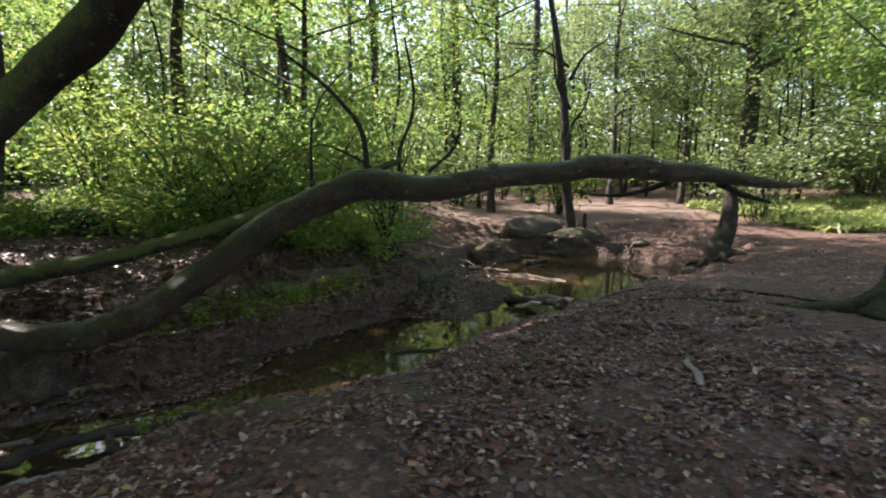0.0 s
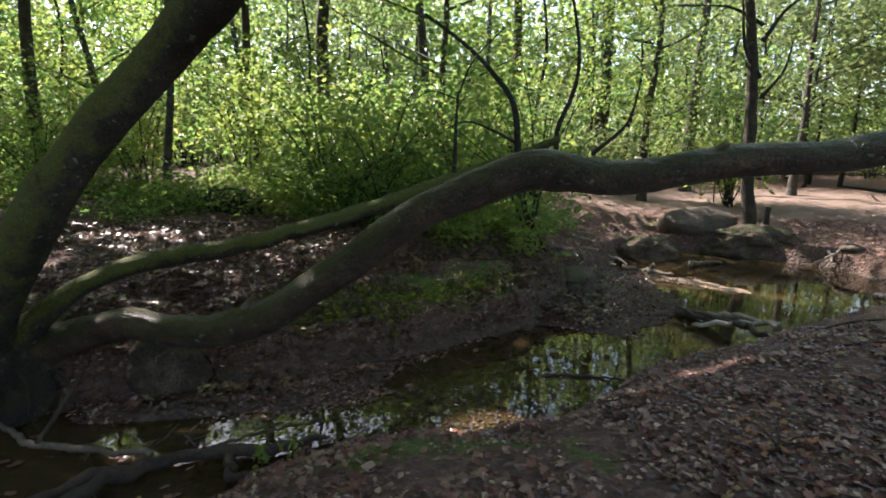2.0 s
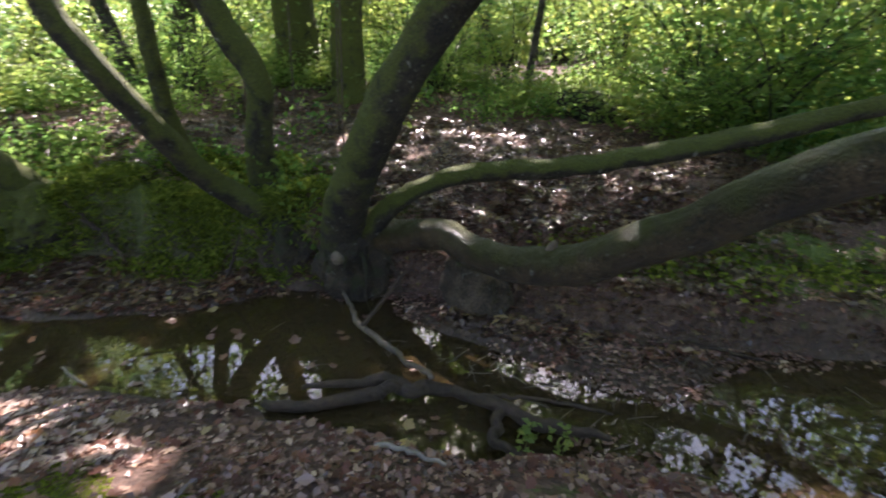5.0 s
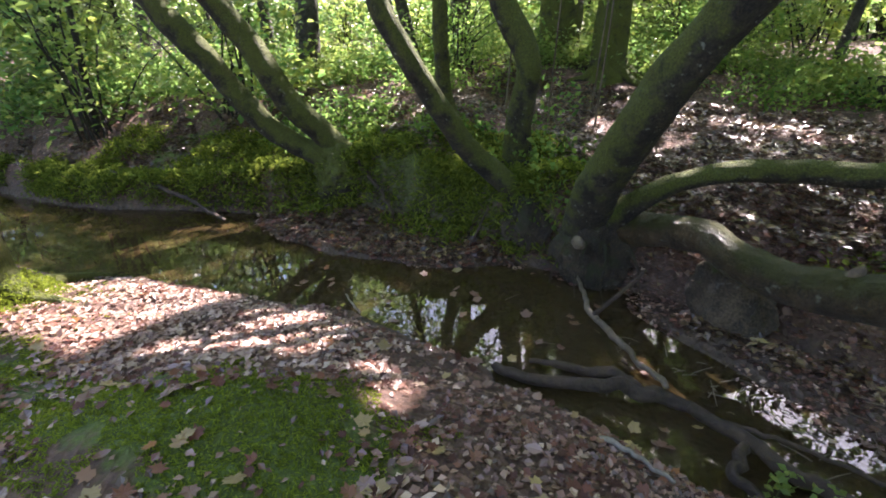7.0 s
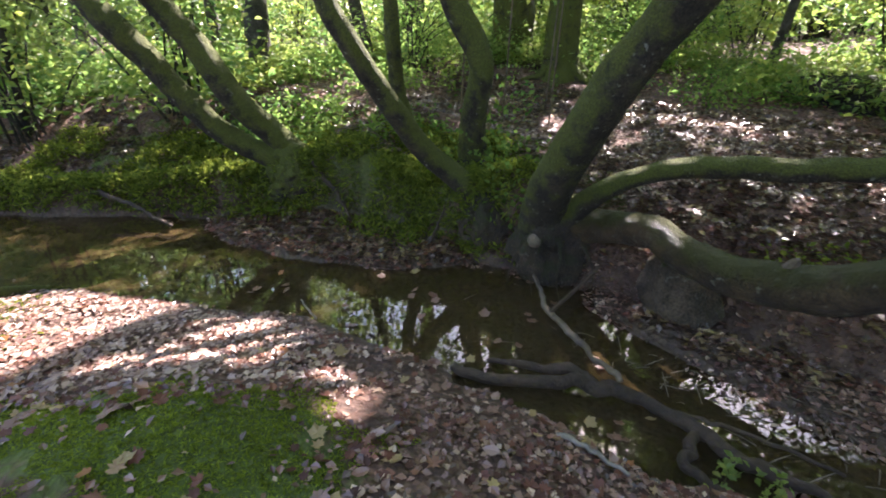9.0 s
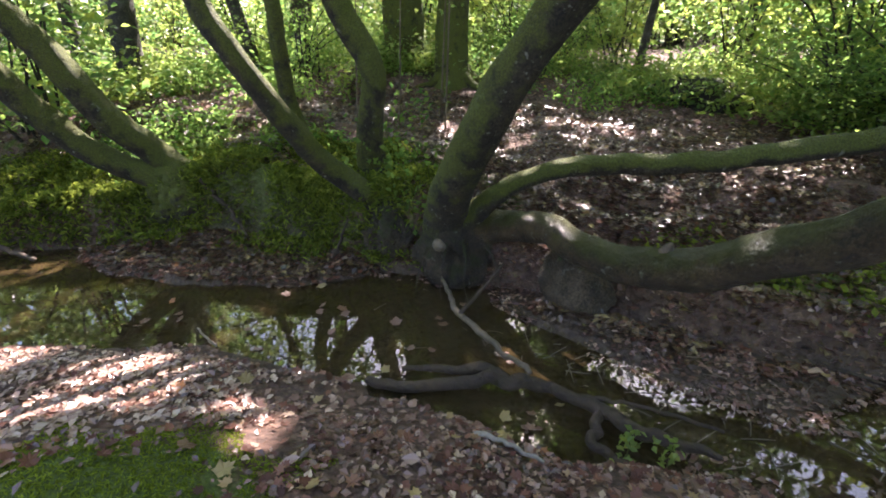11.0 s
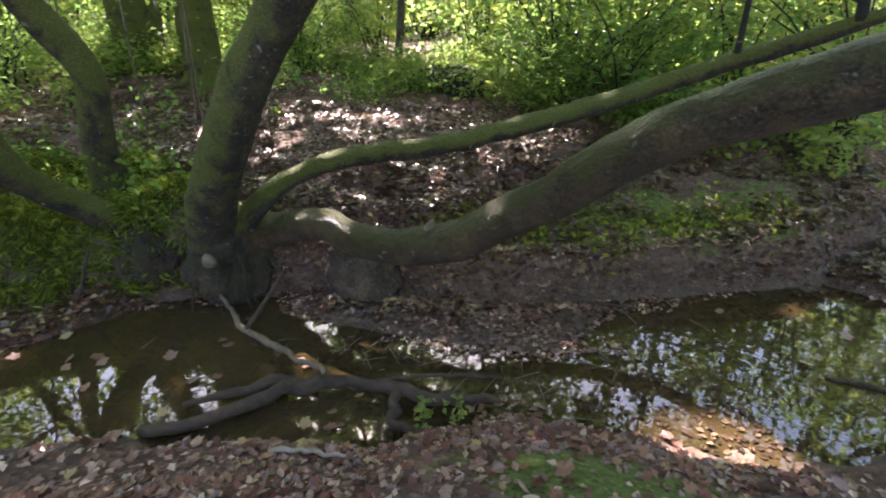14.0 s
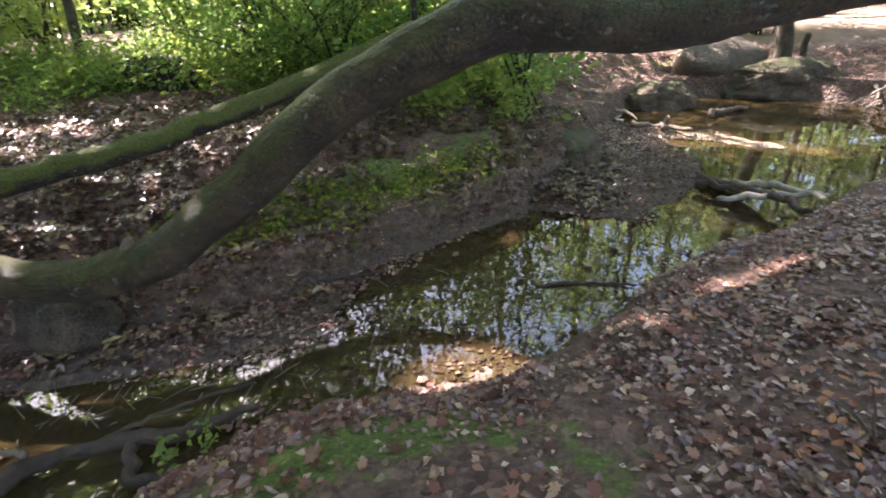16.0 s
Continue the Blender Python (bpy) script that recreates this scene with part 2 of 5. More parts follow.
def mesh_of(name, verts, tris=(), quads=(), smooth=True):
    verts = np.asarray(verts, dtype=np.float32)
    tris, quads = np.asarray(tris, dtype=np.int32).reshape(-1, 3), np.asarray(quads, dtype=np.int32).reshape(-1, 4)
    me = bpy.data.meshes.new(name)
    me.vertices.add(len(verts))
    me.vertices.foreach_set("co", verts.ravel())
    loops = np.concatenate([tris.ravel(), quads.ravel()])
    me.loops.add(len(loops))
    me.loops.foreach_set("vertex_index", loops)
    start = np.concatenate([np.arange(len(tris)) * 3, len(tris) * 3 + np.arange(len(quads)) * 4]).astype(np.int32)
    me.polygons.add(len(start))
    me.polygons.foreach_set("loop_start", start)
    me.polygons.foreach_set("use_smooth", np.full(len(start), smooth, dtype=bool))
    me.update(calc_edges=True)
    me.validate()
    return me


def part(name, me, mat, parent=None, label=""):
    me.materials.clear()
    me.materials.append(mat)
    ob = new(name, me)
    if parent is not None:
        ob.parent = parent
        ob.matrix_parent_inverse = parent.matrix_basis.inverted()
    return tagged(ob, label)


def thing(name, at, label, category, group="", kind=""):
    ob = new(name)
    ob.matrix_basis = pose(*at)
    return tagged(ob, label, category, group, kind)


def vnoise(x, y, seed=0):
    """Smooth 2D value noise from -1 to 1."""
    xi, yi = np.floor(x).astype(np.int64), np.floor(y).astype(np.int64)
    fx, fy = x - xi, y - yi
    fx, fy = fx * fx * (3 - 2 * fx), fy * fy * (3 - 2 * fy)

    def h(a, b):
        n = (a * 374761393 + b * 668265263 + seed * 974711) & 0x7FFFFFFF
        n = ((n ^ (n >> 13)) * 1274126177) & 0x7FFFFFFF
        return ((n ^ (n >> 16)) % 10007) / 5003.0 - 1
    return (h(xi, yi) * (1 - fx) + h(xi + 1, yi) * fx) * (1 - fy) + (h(xi, yi + 1) * (1 - fx) + h(xi + 1, yi + 1) * fx) * fy


def spline(ctrl, n):
    """Catmull-Rom through the control rows, n samples for each stretch."""
    c = np.asarray(ctrl, dtype=float)
    c = np.vstack([2 * c[0] - c[1], c, 2 * c[-1] - c[-2]])
    out = []
    for i in range(1, len(c) - 2):
        t = np.linspace(0, 1, n, endpoint=False)[:, None]
        a, b, d, e = c[i - 1], c[i], c[i + 1], c[i + 2]
        out.append(0.5 * (2 * b + (d - a) * t + (2 * a - 5 * b + 4 * d - e) * t ** 2 + (3 * b - a - 3 * d + e) * t ** 3))
    out.append(c[-2][None])
    return np.vstack(out)


def tube_arrays(ctrl, n=6, seg=12, rough=0.06, seed=1, squash=1.0, wobble=0.12):
    """A bent, tapering, uneven round branch through rows of x, y, z, radius."""
    s = spline(ctrl, n)
    p, r = s[:, :3], np.maximum(s[:, 3], 0.002)
    run = np.concatenate([[0], np.cumsum(np.linalg.norm(np.diff(p, axis=0), axis=1))])
    pace = 0.45 / max(r.mean(), 0.006)
    p = p + wobble * r[:, None] * np.stack([vnoise(run * pace, run * 0 + 3.3 + k, seed + 11 + k) for k in range(3)], -1)
    tan = np.gradient(p, axis=0)
    tan /= np.linalg.norm(tan, axis=1)[:, None] + 1e-9
    ref = np.array([0.13, 0.21, 0.97]) if abs(tan[:, 2]).mean() < 0.8 else np.array([0.97, 0.2, 0.1])
    u = np.cross(tan, ref)
    u /= np.linalg.norm(u, axis=1)[:, None]
    v = np.cross(tan, u)
    ang = np.linspace(0, 2 * np.pi, seg, endpoint=False)
    along = np.concatenate([[0], np.cumsum(np.linalg.norm(np.diff(p, axis=0), axis=1))])
    m = 1 + rough * (vnoise(along[:, None] * 4 + 0 * ang, np.cos(ang)[None] * 1.5 + np.sin(ang)[None] * 1.1 + 7 + 0 * along[:, None], seed)
                     + 0.6 * vnoise(along[:, None] * 13, np.cos(ang)[None] * 3 + np.sin(ang)[None] * 2 + 3, seed + 5))
    rr = r[:, None] * m
    ring = p[:, None] + rr[..., None] * (np.cos(ang)[None, :, None] * u[:, None] + squash * np.sin(ang)[None, :, None] * v[:, None])
    verts = ring.reshape(-1, 3)
    k, i, j = len(p), None, None
    i, j = np.meshgrid(np.arange(k - 1), np.arange(seg), indexing="ij")
    a, b = i * seg + j, i * seg + (j + 1) % seg
    quads = np.stack([a, b, b + seg, a + seg], -1).reshape(-1, 4)
    verts = np.vstack([verts, p[0] - tan[0] * r[0] * 0.3, p[-1] + tan[-1] * r[-1] * 0.6])
    e = len(verts)
    jj = np.arange(seg)
    tris = np.vstack([np.stack([np.full(seg, e - 2), (jj + 1) % seg, jj], -1),
                      np.stack([np.full(seg, e - 1), (k - 1) * seg + jj, (k - 1) * seg + (jj + 1) % seg], -1)])
    return verts, tris, quads


def join(pieces):
    v, t, q, off = [], [], [], 0
    for a, b, c in pieces:
        v.append(a), t.append(np.asarray(b, dtype=int).reshape(-1, 3) + off), q.append(np.asarray(c, dtype=int).reshape(-1, 4) + off)
        off += len(a)
    return np.vstack(v), np.vstack(t), np.vstack(q)


def tube(name, ctrl, mat, parent=None, label="", **kw):
    return part(name, mesh_of(name, *tube_arrays(ctrl, **kw)), mat, parent, label)


def leaf_arrays(pos, size, flat=0.0, rng=RNG, width=0.55):
    """Folded leaves, two triangles each. flat 1: lying level; 0: every way."""
    n = len(pos)
    size = np.broadcast_to(size, (n,))[:, None]
    d = rng.normal(size=(n, 3))
    d[:, 2] *= 1 - flat
    d /= np.linalg.norm(d, axis=1)[:, None] + 1e-9
    nrm = rng.normal(size=(n, 3)) * (1 - flat) * 0.9 + [0, 0, 0.35 + flat]
    s = np.cross(d, nrm)
    s /= np.linalg.norm(s, axis=1)[:, None] + 1e-9
    nn = np.cross(s, d)
    fold = nn * size * 0.12
    base, tip = pos - d * size * 0.5, pos + d * size * 0.5
    l, r = pos + s * size * width * 0.5 + fold - d * size * 0.06, pos - s * size * width * 0.5 + fold - d * size * 0.06
    verts = np.stack([base, r, tip, l], 1).reshape(-1, 3)
    k = np.arange(n)[:, None] * 4
    tris = np.concatenate([k + [0, 1, 2], k + [0, 2, 3]], 1).reshape(-1, 3)
    return verts, tris, np.zeros((0, 4), int)


def curled_leaf_arrays(pos, size, rng=RNG, width=0.55):
    """Dry curled leaves with a pointed oval outline and a bent midrib, eight triangles each."""
    n = len(pos)
    size = np.broadcast_to(size, (n,))
    g, tilt, roll = rng.uniform(0, 6.283, n), rng.normal(size=n) * 0.3, rng.normal(size=n) * 0.35
    d = np.stack([np.cos(g) * np.cos(tilt), np.sin(g) * np.cos(tilt), np.sin(tilt)], -1)
    s = np.stack([-np.sin(g) * np.cos(roll), np.cos(g) * np.cos(roll), np.sin(roll)], -1)
    up = np.cross(d, s)
    curl, cup = rng.uniform(0.0, 0.35, n), rng.uniform(0.1, 0.6, n)
    rows = []
    for along, half in ((-0.5, 0.0), (-0.2, 0.42), (0.12, 0.5), (0.36, 0.25), (0.5, 0.0)):
        mid = pos + (d * along + up * (curl * along * along * 2)[:, None]) * size[:, None]
        if half:
            wide = half * width * rng.uniform(0.8, 1.15, n)
            rows += [mid + (s * wide[:, None] + up * (cup * wide)[:, None]) * size[:, None], mid, mid - (s * wide[:, None] - up * (cup * wide)[:, None]) * size[:, None]]
        else:
            rows.append(mid)
    verts = np.stack(rows, 1).reshape(-1, 3)
    k = np.arange(n)[:, None] * 11
    quads = np.concatenate([k + [1, 2, 5, 4], k + [2, 3, 6, 5], k + [4, 5, 8, 7], k + [5, 6, 9, 8]], 1).reshape(-1, 4)
    tris = np.concatenate([k + [0, 2, 1], k + [0, 3, 2], k + [7, 8, 10], k + [8, 9, 10]], 1).reshape(-1, 3)
    return verts, tris, quads


def clumps(centres, per, spread, rng=RNG, flatten=0.6):
    c = np.repeat(np.asarray(centres), per, axis=0)
    return c + rng.normal(size=c.shape) * spread * np.array([1, 1, flatten])


def rock_arrays(at, size, seed, flat=0.65):
    bm = bmesh.new()
    bmesh.ops.create_icosphere(bm, subdivisions=3, radius=1)
    for v in bm.verts:
        k = 1 + 0.3 * noise.noise(v.co * 0.8 + Vector((seed, 2, seed * 1.7))) + 0.22 * noise.noise(v.co * 1.3 + Vector((seed * 3.1, seed, 0))) + 0.08 * noise.noise(v.co * 4 + Vector((0, seed, 5)))
        v.co = Vector((v.co.x * size[0], v.co.y * size[1], v.co.z * size[2] * flat)) * k
    bm.verts.index_update()
    v = np.array([w.co[:] for w in bm.verts]) + np.asarray(at)
    t = np.array([[w.index for w in f.verts] for f in bm.faces])
    bm.free()
    return v, t, np.zeros((0, 4), int)

def root_mass_arrays(at, size, seed, flutes=9):
    """A fluted, lumpy root stock that spreads towards its foot."""
    bm = bmesh.new()
    bmesh.ops.create_icosphere(bm, subdivisions=5, radius=1)
    for v in bm.verts:
        c = v.co.copy()
        g = math.atan2(c.y, c.x)
        flute = abs(math.sin(g * flutes / 2 + 1.5 * noise.noise(c * 1.7 + Vector((seed, 0, 0)))))
        foot = max(0.0, -c.z) * 0.35
        k = 1 + foot + (0.16 * flute - 0.1) * (1 - c.z * c.z) + 0.28 * noise.noise(c * 1.5 + Vector((seed, seed, 1))) + 0.11 * noise.noise(c * 4.5 + Vector((0, seed, 3))) + 0.09 * noise.noise(c * 11 + Vector((2, seed, 3))) + 0.05 * noise.noise(c * 24 + Vector((7, seed, 3)))
        v.co = Vector((c.x * size[0] * k, c.y * size[1] * k, c.z * size[2] * (1 + 0.15 * noise.noise(c * 2))))
    bm.verts.index_update()
    v = np.array([w.co[:] for w in bm.verts]) + np.asarray(at)
    t = np.array([[w.index for w in f.verts] for f in bm.faces])
    bm.free()
    return v, t, np.zeros((0, 4), int)


# ---------------------------------------------------------------- the lie of the land
NEAR = np.array([(-9, -8), (-6.3, -3.2), (-5.2, -1.3), (-5.04, -0.57), (-4.53, 0.34), (-4.18, 1.27), (-3.77, 1.7), (-3.42, 2.08), (-3.03, 2.35),
                 (-2.72, 2.6), (-2.35, 2.9), (-2.1, 3.28), (-1.75, 3.64), (-1.35, 3.88), (-0.85, 4.1), (-0.45, 4.42), (0.0, 4.92), (0.55, 5.7),
                 (1.25, 6.22), (1.75, 6.7), (2.3, 7.3), (3.0, 7.95), (4.1, 8.4), (4.76, 9.4)])
FAR = np.array([(-10.5, -7), (-7.3, -2.3), (-6.77, -0.35), (-6.1, 1.58), (-5.3, 2.35), (-4.7, 2.85), (-4.4, 3.3), (-4.06, 3.6), (-3.5, 3.95), (-2.7, 4.43),
                (-1.96, 5.18), (-1.3, 5.9), (-0.8, 6.46), (-0.42, 7.6), (-0.02, 9.2), (0.6, 11.2), (1.87, 12.2), (2.9, 12.2), (4.2, 11.5), (4.9, 10.2)])


def line_distance(x, y, line):
    best = np.full(x.shape, 1e9)
    for a, b in zip(line[:-1], line[1:]):
        d = b - a
        t = np.clip(((x - a[0]) * d[0] + (y - a[1]) * d[1]) / (d @ d), 0, 1)
        best = np.minimum(best, np.hypot(x - a[0] - t * d[0], y - a[1] - t * d[1]))
    return best


def in_stream(x, y):
    poly = np.vstack([NEAR, FAR[::-1]])
    inside = np.zeros(x.shape, dtype=bool)
    for a, b in zip(poly, np.roll(poly, -1, axis=0)):
        if a[1] != b[1]:
            inside ^= ((a[1] > y) != (b[1] > y)) & (x < (b[0] - a[0]) * (y - a[1]) / (b[1] - a[1]) + a[0])
    return inside


def ease(v, lo, hi):
    t = np.clip((v - lo) / (hi - lo), 0, 1)
    return t * t * (3 - 2 * t)


def blob(x, y, cx, cy, rx, ry, turn=0.0):
    c, s = math.cos(radians(turn)), math.sin(radians(turn))
    u, v = (x - cx) * c + (y - cy) * s, -(x - cx) * s + (y - cy) * c
    return np.exp(-((u / rx) ** 2 + (v / ry) ** 2))


def land(x, y):
    """Height of the ground, with the masks of moss, wetness, sun-paled sand and bare soil."""
    x, y = np.asarray(x, dtype=float), np.asarray(y, dtype=float)
    wob = 0.07 * vnoise(x * 2.3, y * 2.3, 3) + 0.04 * vnoise(x * 6, y * 6, 4)
    dn, df, inside = line_distance(x, y, NEAR), line_distance(x, y, FAR), in_stream(x, y)
    dn2, df2 = np.maximum(dn + wob, 0), np.maximum(df + wob, 0)
    tongue = ease(-x, 2.2, 3.4) * ease(2.6 - y, 0, 0.8)
    near = (0.54 - 0.1 * tongue) * (1 - np.exp(-dn2 / (0.55 + 0.5 * tongue))) + np.minimum(0.05 * np.maximum(dn2 - 2.5, 0), 0.8) * ease(x, 3.0, 6.0)
    back = ease(x, -0.5, 1.5) * ease(y, 7, 10)
    steep = np.maximum(blob(x, y, -6.0, 1.7, 2.0, 1.0, 55), blob(x, y, -4.7, 3.2, 0.6, 0.6))
    far = (0.34 + 0.3 * steep) * ease(df2, 0.0, 0.2) + (0.72 - 0.3 * steep - 0.35 * np.maximum(back, ease(y - 0.4 * x, 5.6, 7.2))) * ease(df2, 0.25, 2.3) + np.minimum((0.13 - 0.09 * back) * np.maximum(df2 - 2.2, 0), 1.3 - 0.5 * back)
    far = far + 0.11 * ease(df2, 0.02, 0.14) * blob(x, y, -0.8, 7.5, 1.0, 2.2, -20)
    w = 1 / (1 + (dn / np.maximum(df, 1e-3)) ** 6)
    h = near * w + far * (1 - w)
    bed = -0.1 * ease(np.minimum(dn, df), 0.0, 0.5) - 0.03
    shallow = blob(x, y, -2.35, 4.2, 1.1, 0.42, 42) * 0.15 + blob(x, y, -1.2, 4.35, 0.5, 0.35, 20) * 0.07
    bar = ease(blob(x, y, 0.2, 8.1, 0.95, 1.9, -10) + 0.12 * vnoise(x * 2.2, y * 2.2, 6), 0.25, 0.55) * 0.19 + blob(x, y, 1.7, 9.3, 1.25, 0.36, -32) * 0.17
    shelf = ease(blob(x, y, -5.6, 1.5, 1.75, 0.62, 60) + 0.1 * vnoise(x * 2.6, y * 2.6, 7), 0.3, 0.62) * 0.17 + blob(x, y, -3.3, 3.8, 0.6, 0.2, 35) * 0.15
    bed = bed + shallow + bar + shelf + 0.022 * vnoise(x * 5, y * 5, 9) + 0.012 * vnoise(x * 14, y * 14, 10)
    spit = ease(blob(x, y, -1.2, 4.36, 0.52, 0.42, 20) + 0.08 * vnoise(x * 6, y * 6, 19), 0.3, 0.75)
    bed = bed * (1 - spit) - 0.012 * spit
    h = np.where(inside, bed, h)
    rim = np.where(inside, 0.0, 1.0)
    h = h + rim * (0.035 * vnoise(x * 1.1, y * 1.1, 1) + 0.03 * vnoise(x * 3.1, y * 3.1, 2) + 0.009 * vnoise(x * 11, y * 11, 5)) * np.minimum(1, np.minimum(dn, df) * 2.5)
    mound = 0.16 * blob(x, y, -2.55, 0.85, 0.75, 0.55, 30) + 0.3 * blob(x, y, -6.6, 2.1, 1.1, 0.6, -30) + 0.28 * blob(x, y, -5.3, 3.2, 0.8, 0.6) + 0.2 * blob(x, y, 3.0, 12.7, 1.0, 0.5)
    ledge = rim * (df < dn) * ease(df, 0.15, 0.5) * (1 - ease(df, 1.6, 2.4))
    mound = mound + 0.5 * blob(x, y, -10.8, 4.8, 2.2, 2.4) + ledge * (0.075 * np.sin(df * 9 + 2.2 * vnoise(x * 1.2, y * 1.2, 15)) * (0.5 + 0.5 * vnoise(x * 0.9, y * 0.9, 16)) + 0.05 * vnoise(x * 4.5, y * 4.5, 18))
    h = h + rim * mound
    moss = 1.0 * blob(x, y, -2.33, 1.05, 0.62, 0.5, 40) + 0.8 * blob(x, y, -2.75, 0.1, 0.5, 0.35, 60) + 0.6 * blob(x, y, -3.3, -0.6, 0.5, 0.4) + 1.0 * blob(x, y, -6.1, 2.1, 1.9, 0.9, 55) + (0.24 + 0.25 * vnoise(x * 1.3, y * 1.3, 14)) * ease(df, 0.1, 0.4) * (1 - ease(df, 1.2, 2.4)) * (1 - inside) * (dn > df) + 0.22 * blob(x, y, -1.2, 7.3, 1.2, 0.8, 50) * (h > 0.2) \
        + 0.2 * blob(x, y, -2.0, 6.0, 1.2, 0.4, 45) + 0.3 * blob(x, y, -1.3, 2.9, 0.7, 0.5) + 0.55 * blob(x, y, -7.6, -0.3, 0.9, 1.8, 10) + 0.5 * blob(x, y, -0.65, 3.45, 0.4, 0.2, 20) + 0.6 * blob(x, y, -1.25, 3.25, 0.5, 0.2, 35) + 0.55 * blob(x, y, -0.2, 3.28, 0.25, 0.18) + 0.55 * blob(x, y, -2.2, 5.7, 0.9, 0.5, 40) + 0.45 * blob(x, y, -1.3, 6.6, 0.7, 0.4, 50)
    wet = np.where(inside, 1.0, np.exp(-np.minimum(dn, df) / 0.09))
    # sand shaped like the two sun patches, so their light is partly painted
    sun_paled_sand = np.where(inside, blob(x, y, 1.7, 9.3, 1.25, 0.36, -32) * 1.0 + blob(x, y, -1.2, 4.36, 0.48, 0.36, 20) * 0.85, 0)
    bare = ease(blob(x, y, 11, 17, 7, 4) + blob(x, y, 3, 16.5, 4, 2.5) + 0.25 * vnoise(x * 1.7, y * 1.7, 12), 0.3, 0.7) * rim + 0.3 * blob(x, y, 3.5, 6.4, 1.8, 1.2) * rim
    return h, moss, wet, np.clip(sun_paled_sand, 0, 1), np.clip(bare, 0, 1)


def height(x, y):
    return land(np.array([x]), np.array([y]))[0][0]


def axis_lines(lo, hi, step):
    mid = np.arange(lo, hi, step)
    out = step * 1.6 * (1.21 ** np.arange(46) - 1) / 0.21 + step
    return np.concatenate([(lo - out)[::-1], mid, mid[-1] + out])


gx, gy = axis_lines(-8.5, 6.5, 0.07), axis_lines(-2.5, 13.5, 0.07)
X, Y = np.meshgrid(gx, gy, indexing="ij")
H, MOSS, WET, SUN_PALED_SAND, BARE = land(X.ravel(), Y.ravel())
ii, jj = np.meshgrid(np.arange(len(gx) - 1), np.arange(len(gy) - 1), indexing="ij")
a = ii * len(gy) + jj
me = mesh_of("ground", np.stack([X.ravel(), Y.ravel(), H], -1), (), np.stack([a, a + len(gy), a + len(gy) + 1, a + 1], -1).reshape(-1, 4))
for key, val in (("moss", MOSS), ("wet", WET), ("sun_paled_sand", SUN_PALED_SAND), ("bare", BARE)):
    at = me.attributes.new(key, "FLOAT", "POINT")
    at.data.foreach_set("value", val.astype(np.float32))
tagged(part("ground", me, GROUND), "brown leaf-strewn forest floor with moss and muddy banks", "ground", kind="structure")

# the water lies in the bed between the banks
wx, wy = np.meshgrid(np.linspace(-11, 5.4, 70), np.linspace(-8, 12.8, 90), indexing="ij")
keep = in_stream(wx, wy) | (np.minimum(line_distance(wx, wy, NEAR), line_distance(wx, wy, FAR)) < 0.5)
a = (np.arange(69)[:, None] * 90 + np.arange(89)[None])
ok = (keep[:-1, :-1] | keep[1:, :-1] | keep[:-1, 1:] | keep[1:, 1:]).ravel()
q = np.stack([a, a + 90, a + 91, a + 1], -1).reshape(-1, 4)[ok]
tagged(part("water", mesh_of("water", np.stack([wx.ravel(), wy.ravel(), np.zeros(wx.size)], -1), (), q), WATER), "still brown stream water mirroring the trees", "water", kind="structure")

# ---------------------------------------------------------------- the leaning tree over the stream
tree = thing("leaning_tree", (-4.45, 3.4, 0.2), "mossy old tree with low limbs reaching over the stream", "tree")
tube("trunk", [(-4.60, 3.45, 0.08, 0.275), (-4.49, 3.32, 0.46, 0.204), (-4.21, 3.24, 0.89, 0.172), (-3.85, 3.26, 1.38, 0.149), (-3.47, 3.48, 2.03, 0.138), (-3.02, 3.72, 2.60, 0.146),
               (-2.34, 3.51, 2.98, 0.145), (-1.40, 3.07, 3.65, 0.130), (-0.46, 2.63, 4.78, 0.079), (0.22, 2.30, 6.22, 0.045)], BARK_GREEN, tree, "thick leaning trunk, moss on its upper side", seg=28, n=12, rough=0.07)
limb = tube("limb", [(-4.62, 3.36, 0.02, 0.11), (-4.46, 3.42, 0.23, 0.142), (-4.33, 3.54, 0.44, 0.140), (-4.04, 3.68, 0.56, 0.128), (-3.59, 3.74, 0.67, 0.118), (-3.05, 3.82, 0.62, 0.117), (-2.70, 3.92, 0.71, 0.127), (-2.33, 3.94, 0.89, 0.118), (-1.87, 3.95, 1.21, 0.119),
                    (-1.49, 4.02, 1.50, 0.116), (-1.20, 4.04, 1.65, 0.112), (-0.69, 4.07, 1.86, 0.125), (-0.31, 4.08, 1.85, 0.114), (0.05, 4.10, 1.845, 0.101), (0.55, 4.12, 1.94, 0.100), (0.98, 4.12, 1.965, 0.093), (1.36, 4.14, 2.03, 0.100),
                    (1.88, 4.10, 1.985, 0.085), (2.37, 4.08, 1.93, 0.058), (2.89, 4.08, 1.86, 0.025), (3.21, 4.15, 1.93, 0.010)], BARK_LIMB, tree, "long low bare limb, smooth dark bark with moss", seg=28, n=14, rough=0.085, seed=4)
tube("knot", [(-2.72, 3.92, 0.78, 0.05), (-2.66, 3.89, 0.87, 0.03), (-2.63, 3.87, 0.91, 0.01)], STICK, limb, n=3, seg=8, rough=0.2)
tube("burl", [(0.4, 4.1, 1.97, 0.05), (0.43, 4.1, 2.02, 0.035), (0.45, 4.1, 2.035, 0.015)], BARK_LIMB, limb, n=3, seg=8, rough=0.2)
tube("dead_branch", [(2.0, 4.1, 1.95, 0.028), (1.75, 4.2, 1.82, 0.02), (1.45, 4.3, 1.77, 0.015), (1.15, 4.35, 1.8, 0.006)], BARK_DARK, limb, n=5, seg=7)
